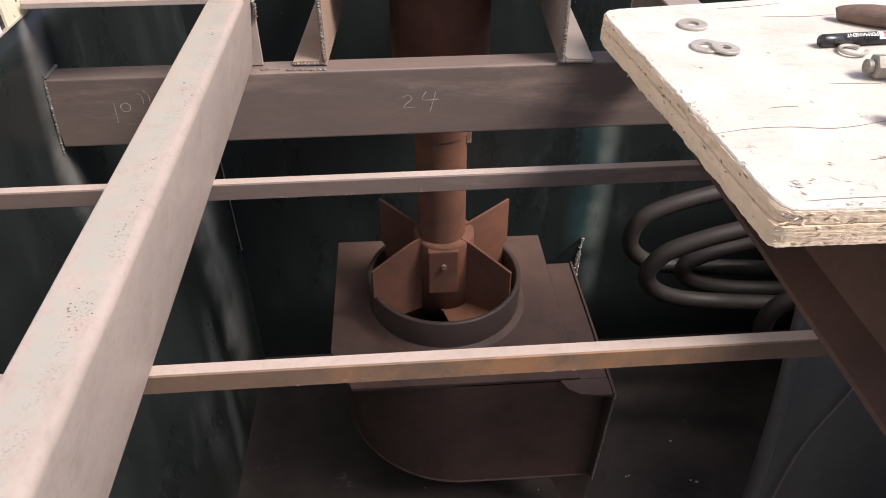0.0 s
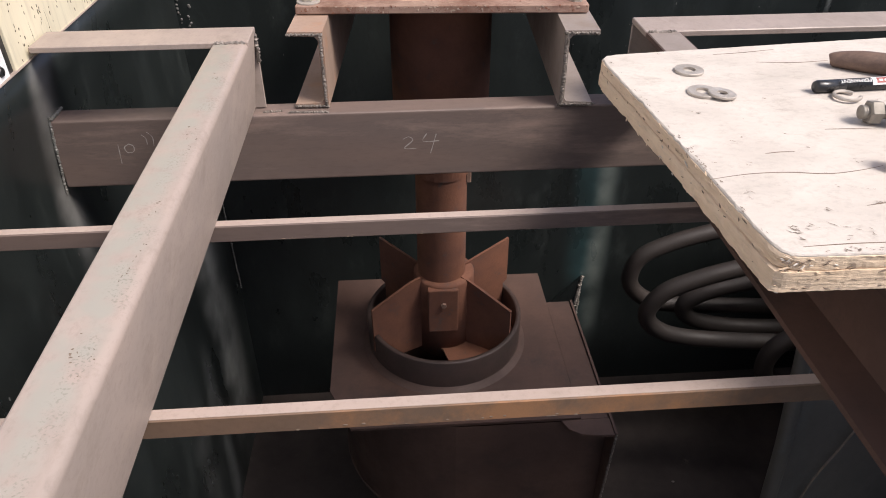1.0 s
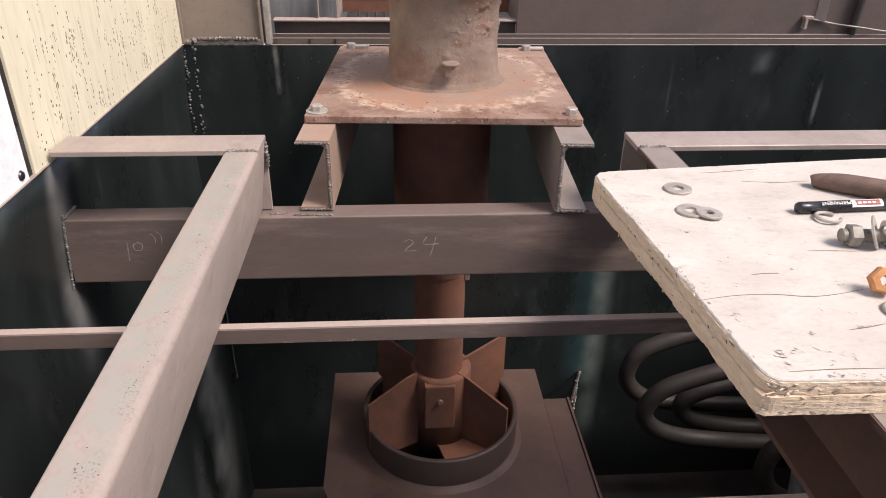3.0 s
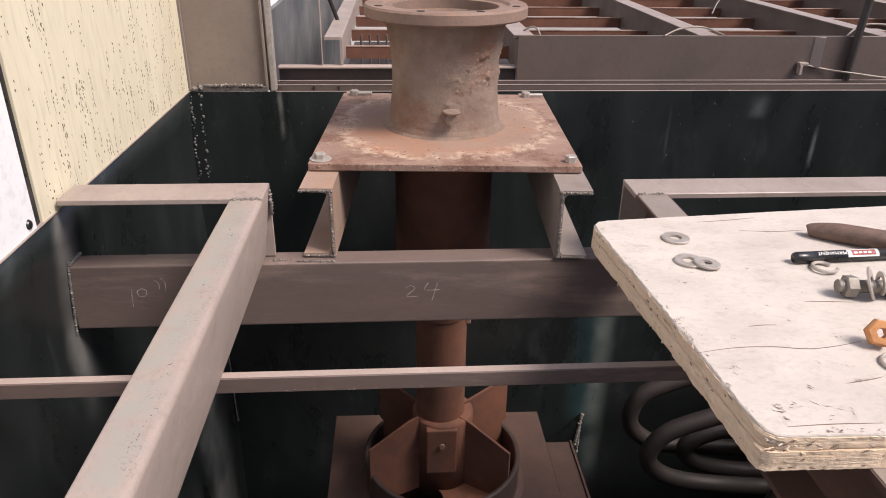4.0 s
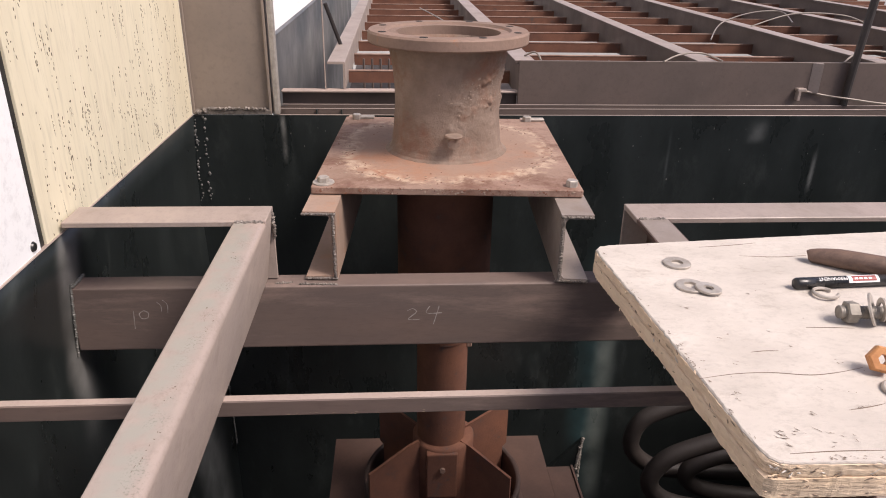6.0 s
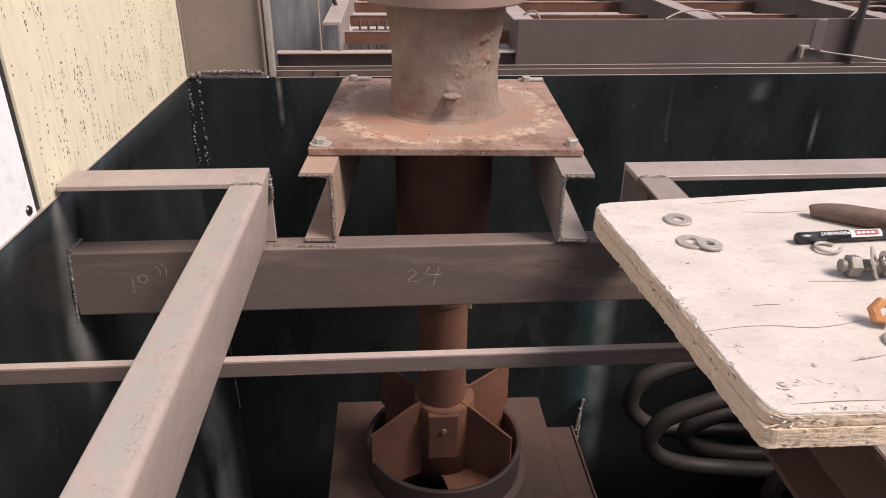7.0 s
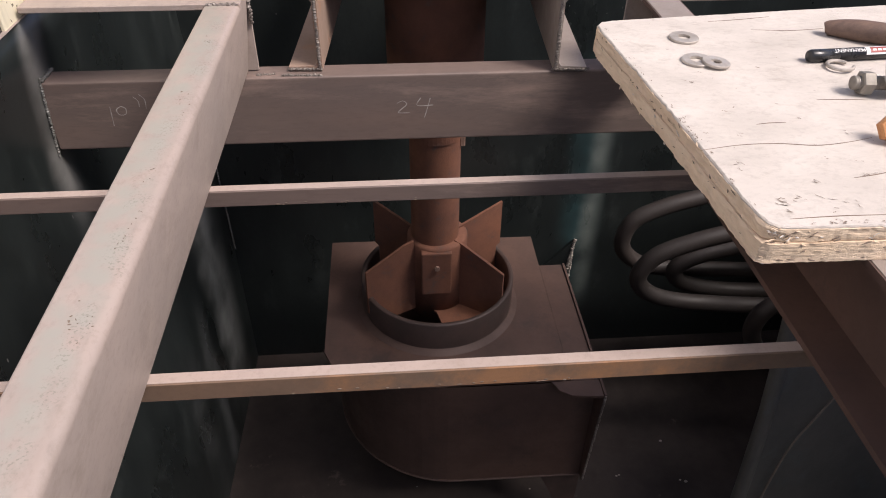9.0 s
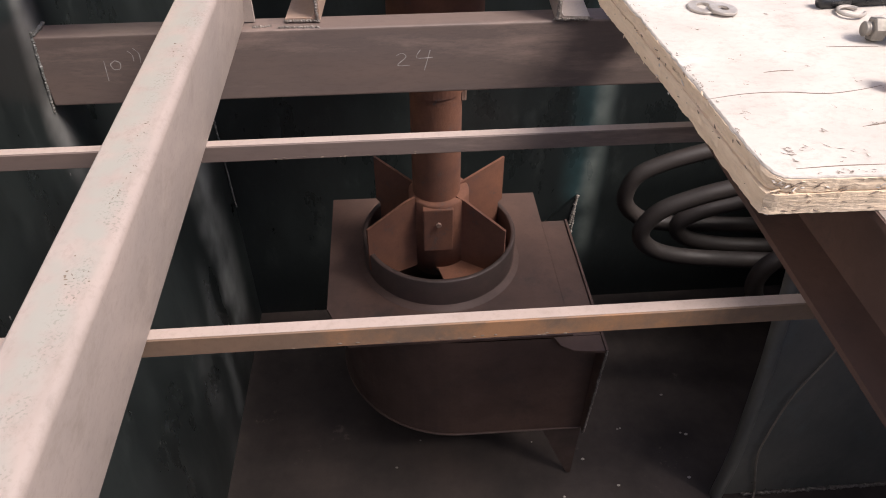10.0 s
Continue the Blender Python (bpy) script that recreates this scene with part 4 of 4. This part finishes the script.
for k in range(46):
    t = rng.random()
    x, y = (0.5195 - 0.026 * t, 0.455 + 0.40 * t) if k < 26 else (0.53 + 0.2 * t, 0.4375)
    nick(bm, x, y, rng.uniform(0.003, 0.006), 1.6 if k < 26 else 0.0)
tagged(part("dent", bm, DENT, board, "small dark dents and splinters"), kind="stuff")


def splinters(count, front, zs, mat, label):
    """Frayed fibres and chips standing proud along the sawn edges."""
    bm = bmesh.new()
    for k in range(count):
        z = rng.gauss(rng.choice(zs), 0.0018)
        if rng.random() < front:
            x, y, a = 0.519 + 0.5 * rng.random() ** 1.7, 0.4315 if z < BT + 0.0205 else 0.4328, rng.gauss(0, 0.25)
            if x < 0.53:
                y = 0.4345
        else:
            t = rng.random()
            x, y, a = 0.5165 - 0.03 * t, 0.452 + 0.40 * t, rng.gauss(1.6, 0.25)
        m = Matrix.Translation((x + rng.uniform(-0.001, 0.001), y + rng.uniform(-0.001, 0.001), z)) @ Matrix.Rotation(a, 4, "Z") @ Matrix.Rotation(rng.gauss(0, 0.35), 4, "Y")
        bmesh.ops.create_icosphere(bm, subdivisions=1, radius=1, matrix=m @ Matrix.Diagonal((rng.uniform(0.001, 0.0055), rng.uniform(0.0004, 0.0009), rng.uniform(0.0003, 0.0008), 1)))
    for v in bm.verts:
        v.co += Vector(noise.noise_vector(v.co * 300)) * 0.0008
    tagged(part("splinter", bm, mat, board, label), kind="stuff")


splinters(70, 0.8, (BT + 0.003, BT + 0.010, BT + 0.018, BT + 0.026, BT + 0.033), PLY, "whitish frayed fibres along the sawn edge")
splinters(150, 0.4, (BT + 0.003, BT + 0.019, BT + 0.024, BT + 0.032), PLY_EDGE, "tan frayed fibres along the sawn edge")
splinters(120, 0.65, (BT + 0.006, BT + 0.012, BT + 0.0205, BT + 0.022, BT + 0.03), DENT, "dark chips in the sawn edge")
for pts in (((0.674, 0.834), (0.722, 0.830), (0.766, 0.834)), ((0.631, 0.863), (0.67, 0.868), (0.716, 0.876)), ((0.663, 0.645), (0.69, 0.644), (0.716, 0.642)),
            ((0.579, 0.599), (0.594, 0.600), (0.609, 0.599)), ((0.507, 0.553), (0.546, 0.560), (0.583, 0.560), (0.618, 0.555), (0.649, 0.560), (0.678, 0.566)),
            ((0.540, 0.444), (0.580, 0.445), (0.623, 0.445)), ((0.624, 0.500), (0.645, 0.503), (0.663, 0.507))):
    part("crack", sweep([(x, y + rng.uniform(-0.001, 0.001), BZ + 0.0001) for x, y in pts], lambda t: 0.0005 * (0.4 + 0.6 * math.sin(3.14 * t)), 5, None, 6), DENT, board, "fine dark crack in the face veneer")


def washer(at, r, hole, tilt=(0, 0), mat=ZINC, name="flat_washer", label="loose flat steel washer on the plywood board"):
    b = lathe([(hole, 0), (r, 0), (r, 0.0022), (r - 0.0005, 0.0027), (hole, 0.0027)], (0, 0), 36, True)
    bmesh.ops.transform(b, matrix=pose(at[0], at[1], at[2], tilt[0], tilt[1], 0), verts=b.verts)
    return tagged(part(name, b, mat), label, "washer", "washers on the board")


washer((0.580, 0.810, BZ + 0.0006), 0.0175, 0.0075)
washer((0.573, 0.745, BZ + 0.0006), 0.0175, 0.0085)
washer((0.590, 0.734, BZ + 0.0024), 0.0155, 0.006, (0, 4.5), label="loose flat washer leaning on another washer")
tagged(part("spring_washer", sweep([(0.726 + 0.0135 * math.cos(a / 10), 0.718 + 0.0135 * math.sin(a / 10), BZ + 0.0028 + a * 0.00003) for a in range(6, 62, 4)], 0.0021, 8), ZINC), "open split spring washer on the plywood board", "washer", "washers on the board")

# marker pen
pen = tagged(empty("marker_pen", (0.76, 0.74, BZ)), "black permanent marker pen with a red label", "pen")
PA, PB = Vector((0.697, 0.737, BZ + 0.0073)), Vector((0.830, 0.744, BZ + 0.0073))
pd = (PB - PA).normalized()
part("cap", sweep([PA, PA + pd * 0.003, PA + pd * 0.035], lambda t: 0.0058 + 0.0013 * min(1, t * 2), 20, None, 8, False), BLACK, pen, "", True)
part("barrel", sweep([PA + pd * 0.0352, PB], 0.0071, 20, None, 8, False), BLACK, pen, "", True)
up = Vector((0, -0.55, 0.83)).normalized()


def pen_strip(d0, d1, w0, w1, mat, name, label="", r=0.00725):
    b = bmesh.new()
    around = pd.cross(up)
    rows_ = []
    for k in range(5):
        ang = (w0 + (w1 - w0) * k / 4)
        nrm = (up * math.cos(ang) + around * math.sin(ang)).normalized()
        rows_.append([b.verts.new(PA + pd * d + nrm * r) for d in (d0, d1)])
    for a, c in zip(rows_, rows_[1:]):
        b.faces.new((a[0], a[1], c[1], c[0]))
    return part(name, b, mat, pen, label)


pen_strip(0.066, 0.106, -0.8, 0.8, PRINT, "label", "white label with a dark red panel")
pen_strip(0.071, 0.102, -0.5, 0.5, REDPRINT, "label_panel", "", 0.0074)
for d in (0.074, 0.080, 0.086, 0.092):
    pen_strip(d, d + 0.004, -0.12, 0.2, PRINT, "label_bar", "", 0.00755)
txt = bpy.data.curves.new("pen_text", "FONT")
txt.body, txt.size, txt.align_x, txt.extrude = "PERMANENT", 0.0066, "CENTER", 0.0001
tmp = bpy.data.objects.new("pen_text", txt)
scene.collection.objects.link(tmp)
me = bpy.data.meshes.new_from_object(tmp.evaluated_get(bpy.context.evaluated_depsgraph_get()))
bpy.data.objects.remove(tmp)
xa = -pd
za = up
ya = za.cross(xa)
m = Matrix((xa, ya, za)).transposed().to_4x4()
m.translation = PA + pd * 0.046 + up * 0.0075 - ya * 0.0024
me.transform(m)
me.materials.append(PRINT)
lettering = new("lettering", me)
lettering.parent = pen
lettering.matrix_parent_inverse = Matrix.Translation(-Vector(pen.location))

# hexagon bolt with nut and washers
hb = tagged(empty("hexagon_bolt", (0.77, 0.705, BZ)), "grey steel bolt with nut and washer lying on the board", "bolt")
BA, bd = Vector((0.703, 0.657, BZ + 0.0125)), Vector((1, -0.09, 0))
part("thread", sweep([BA + bd * (0.00115 * k) for k in range(52)], lambda t: 0.0070 + 0.0006 * math.sin(t * 52 * 2.1), 18, None, 8, False), BOLT_GREY, hb, "", True)
part("nut", sweep([BA + bd * 0.007, BA + bd * 0.0082, BA + bd * 0.0188, BA + bd * 0.020], lambda t: 0.0108 + 0.002 * math.sin(3.14 * t), 6, None, 8, False), BOLT_GREY, hb)
part("head", sweep([BA + bd * 0.054, BA + bd * 0.0555, BA + bd * 0.065, BA + bd * 0.066], lambda t: 0.0122 + 0.002 * math.sin(3.14 * t), 6, None, 8, False), BOLT_GREY, hb)
for d, r, lean in ((0.036, 0.0185, -24), (0.0465, 0.0135, -6)):
    b = lathe([(0.0076, -0.001), (r, -0.001), (r, 0.001), (0.0076, 0.001)], (0, 0), 32, True)
    bmesh.ops.transform(b, matrix=Matrix.Translation(BA + bd * d + Vector((0, 0, 0.004))) @ pose(0, 0, 0, 0, 90 + lean, lean * 1.2 - 6), verts=b.verts)
    part("washer", b, ZINC, hb)

nut = lathe([(0.0072, 0.0), (0.016, 0.0), (0.0185, 0.0025), (0.0185, 0.0145), (0.016, 0.017), (0.0072, 0.017)], (0, 0), 6, True)
bmesh.ops.transform(nut, matrix=pose(0.690, 0.563, BZ + 0.0112, 58, 6, -22) @ Matrix.Scale(0.76, 4), verts=nut.verts)
tagged(part("brass_nut", nut, ORANGE), "orange rusted hexagon nut lying tilted on the board", "nut")
tagged(part("flat_washer", sweep([(0.690 + 0.016 * math.cos(a / 10), 0.524 + 0.016 * math.sin(a / 10), BZ + 0.002) for a in range(0, 64, 4)], 0.002, 8), ZINC), "loose thin washer on the plywood board", "washer", "washers on the board")

hammer = tagged(empty("hand_hammer", (0.9, 0.84, BZ)), "hand hammer with a dark worn wooden handle", "hammer")
part("handle", sweep([(0.757, 0.816, BZ + 0.0075), (0.762, 0.813, BZ + 0.009), (0.785, 0.798, BZ + 0.0115), (0.825, 0.771, BZ + 0.0135), (0.91, 0.722, BZ + 0.0135), (1.02, 0.660, BZ + 0.013)], lambda t: 0.006 + 0.0065 * min(1, t * 2.4), 18), HANDLE, hammer, "tapered brown wooden handle", True)
part("head", turn(block(1.0, 1.035, 0.60, 0.71, BZ + 0.0005, BZ + 0.03, 0.006, 2), (1.017, 0.655), -28), BOLT_GREY, hammer)

# ---- upright sheets, post and rear frame ----
sheet = tagged(empty("upright_sheet", (-0.318, 1.46, ZT)), "cream plywood sheet with dark flecks standing on the tank rim", "plywood sheet")
part("face", block(-0.326, -0.308, 1.022, 1.872, ZT + 0.0005, 1.62, 0.001, 1), CREAM, sheet)
rng = random.Random(17)
bm = bmesh.new()
for k in range(240):
    y0, z0 = rng.uniform(1.03, 1.865), ZT + 0.006 + 0.36 * rng.random() ** 1.15
    for j in range(rng.choice((1, 2, 3, 3, 5, 7))):
        z = z0 - j * rng.uniform(0.006, 0.013)
        if z > ZT + 0.004:
            m4 = Matrix.Translation((-0.308, y0 + rng.gauss(0, 0.0018), z)) @ Matrix.Rotation(rng.gauss(0.06, 0.3), 4, "X")
            bmesh.ops.create_icosphere(bm, subdivisions=1, radius=1, matrix=m4 @ Matrix.Diagonal((0.0003, rng.uniform(0.0007, 0.0021), rng.uniform(0.0012, 0.0044), 1)))
    if k % 5 == 0:
        m4 = Matrix.Translation((-0.308, y0, max(ZT + 0.03, z0 - 0.02))) @ Matrix.Rotation(rng.gauss(0.04, 0.04), 4, "X")
        bmesh.ops.create_icosphere(bm, subdivisions=1, radius=1, matrix=m4 @ Matrix.Diagonal((0.0002, 0.0004, rng.uniform(0.01, 0.026), 1)))
tagged(part("fleck", bm, DARK_FLECK, sheet, "short dark upright flecks"), kind="stuff")
part("edge_strip", block(-0.327, -0.312, 1.004, 1.021, ZT + 0.0005, 1.62, 0.001, 1), BLACK, sheet, "black rubber edge strip")
white = tagged(empty("white_sheet", (-0.318, 0.6, ZT)), "bright white painted sheet standing on the tank rim", "sheet")
part("face", block(-0.324, -0.309, 0.2, 1.003, ZT + 0.0005, 1.62, 0.001, 1), WHITEWALL, white)
# Black dome stands in for a dark bolt hole in the sheet.
part("hole_dome", lathe([(0.0005, 0.004), (0.006, 0.003), (0.008, 0.0)], (0, 0), 12), BLACK, white).matrix_parent_inverse = Matrix.Translation(-Vector(white.location)) @ pose(-0.309, 0.982, 1.128, 0, 90, 0)

post = tagged(empty("steel_post", (-0.2, 1.88, ZT)), "grey painted wide steel channel post on the tank corner", "post")
part("web", block(-0.306, -0.112, 1.885, 1.893, ZT + 0.001, 1.64), GREYPAINT, post)
part("side_flange", block(-0.111, -0.104, 1.873, 1.92, ZT + 0.001, 1.64, 0.001, 1), GREYPAINT, post)
part("side_flange", block(-0.310, -0.3035, 1.878, 1.92, ZT + 0.001, 1.64, 0.001, 1), GREYPAINT, post)
part("cover_strip", block(-0.098, -0.084, 1.872, 1.90, ZT + 0.001, 1.64, 0.003, 2), ZINC, post, "pale strip along the post")
part("base_shoe", block(-0.300, -0.104, 1.8725, 1.884, ZT + 0.0005, ZT + 0.014, 0.002, 1), WELD, post, "blackened weld shoe")
part("base_weld", weld((-0.285, 1.874, ZT + 0.016), (-0.12, 1.874, ZT + 0.016), 0.005, 81), WELD, post, "rough weld along the post foot")
part("base_weld", weld((-0.302, 1.87, ZT + 0.004), (-0.27, 1.872, ZT + 0.012), 0.007, 82), WELD, post)
structure(part("wall_white", block(-1.3, -1.2, -3, 16, ZF - 0.03, 3.6), WHITEWALL), "bright white wall beside the tank", "wall")

rear = tagged(empty("rear_frame", (0.8, 2.5, ZF)), "brown steel joist frame of a second tank behind the first", "steel frame")
part("support_wall", block(-0.10, 3.5, 1.955, 1.962, ZF - 0.03, 1.118), REAR, rear)
part("pit_floor", block(-0.10, 3.5, 1.962, 6.0, 0.55, 0.56), FLOORPAINT, rear)
part("side_plate", block(-0.115, -0.10, 1.95, 5.5, 0.5, 1.30, 0.001, 1), SHEET_BLUE, rear, "blue grey side plate")
# Bright light on the flange top is painted as a paler colour.
part("edge_flange", block(-0.088, 0.555, 1.945, 1.978, 1.157, 1.163, 0.0015, 1), LIT_TOP, rear, "pale flange with its lit tone in the colour")
part("edge_web", block(-0.088, 0.555, 1.966, 1.972, 1.118, 1.157), REAR, rear)
plate2 = part("edge_plate", block(0.553, 3.5, 1.938, 1.946, 1.108, 1.247, 0.0012, 1), REAR, rear, "long brown edge plate")
part("bracket", block(1.335, 1.36, 1.92, 1.938, 1.17, 1.178, 0.001, 1), STEEL, plate2)
part("bracket", block(1.338, 1.346, 1.92, 1.938, 1.145, 1.17, 0.001, 1), STEEL, plate2)
# Pale wedge put in for a patch of light reflected on the plate.
part("reflection_wedge", prism([(1.372, 1.937), (1.395, 1.922), (1.40, 1.937)], 1.165, 1.245), STEEL, plate2)
for k, x in enumerate((0.037, 0.542, 1.052, 1.565, 2.08, 2.6)):
    y0 = 1.962 if k == 0 else 1.947
    j = part("joist", extrude_y([(x, 1.230), (x + 0.041, 1.230), (x + 0.041, 1.164), (x + 0.047, 1.164), (x + 0.047, 1.234), (x + 0.045, 1.236), (x, 1.236)] if k == 0 else
                                [(x + 0.012, 1.15), (x + 0.052, 1.15), (x + 0.052, 1.236), (x + 0.056, 1.238), (x + 0.056, 1.245), (x, 1.245), (x, 1.238), (x + 0.012, 1.236)], y0, 5.6), STEEL if k == 0 else REAR, rear, "long joist with a pale top")
    # Thin strip of paler steel over the joist top.
    part("pale_top", block(x + 0.001, x + (0.045 if k == 0 else 0.054), y0, 5.6, 1.2361 if k == 0 else 1.2451, 1.237 if k == 0 else 1.246), STEEL, j, "paler top face")
for k in range(11):
    y = 2.10 + 0.305 * k
    g = part("grating_bar", block(0.085, 3.5, y, y + 0.012, 1.187, 1.191, 0.001, 1), PALE_RUST, rear, "angle bar with a pale top")
    part("bar_leg", block(0.085, 3.5, y + 0.001, y + 0.006, 1.155, 1.187), RUST, g)
for x in (0.118, 0.145, 0.172, 0.199, 0.226, 0.253, 0.30, 0.42, 0.75, 0.92, 1.22, 1.4):
    part("hanger_rod", sweep([(x, 2.35, 1.184), (x, 2.35, 0.56)], 0.004, 6, None, 8, False), REAR, rear)
part("upright_strip", block(0.028, 0.031, 1.96, 1.975, 1.163, 1.6, 0.001, 1), STEEL, rear)
part("brace", sweep([(0.012, 2.25, 1.36), (0.062, 2.3, 1.20)], 0.006, 8, None, 8, False), COIL, rear)
tagged(part("leaning_rod", sweep([(1.478, 1.925, 1.131), (1.484, 1.925, 1.25), (1.50, 1.925, 1.46)], 0.0105, 10), COIL), "dark steel rod standing on the tank rim", "rod")
tagged(part("thin_cable", sweep([(1.35, 1.93, 1.172), (1.42, 1.932, 1.158), (1.486, 1.91, 1.152), (1.62, 1.93, 1.134), (1.8, 1.93, 1.131)], 0.0028, 6), WIRE), "thin pale cable along the edge plate", "cable")
for pts in (((0.95, 1.937, 1.247), (1.0, 1.96, 1.262), (1.07, 1.985, 1.263), (1.12, 1.95, 1.247)), ((1.378, 2.641, 1.215), (1.543, 2.935, 1.245), (1.796, 3.201, 1.262), (1.942, 3.235, 1.262), (1.824, 2.909, 1.25)),
            ((1.46, 1.94, 1.247), (1.53, 1.985, 1.27), (1.62, 1.99, 1.268), (1.7, 1.95, 1.247)), ((1.6, 2.8, 1.247), (1.8, 2.86, 1.29), (2.0, 2.85, 1.285), (2.1, 2.82, 1.247)),
            ((0.58, 2.02, 1.247), (0.605, 2.0, 1.26), (0.62, 1.98, 1.24), (0.625, 1.97, 1.19)), ((0.33, 3.3, 1.255), (0.40, 2.9, 1.25), (0.45, 2.6, 1.235), (0.47, 2.41, 1.193))):
    tagged(part("loose_cable", sweep(pts, 0.0026, 8), WIRE), "pale loose cable looped over the rear joists", "cable", "cables on the rear joists")
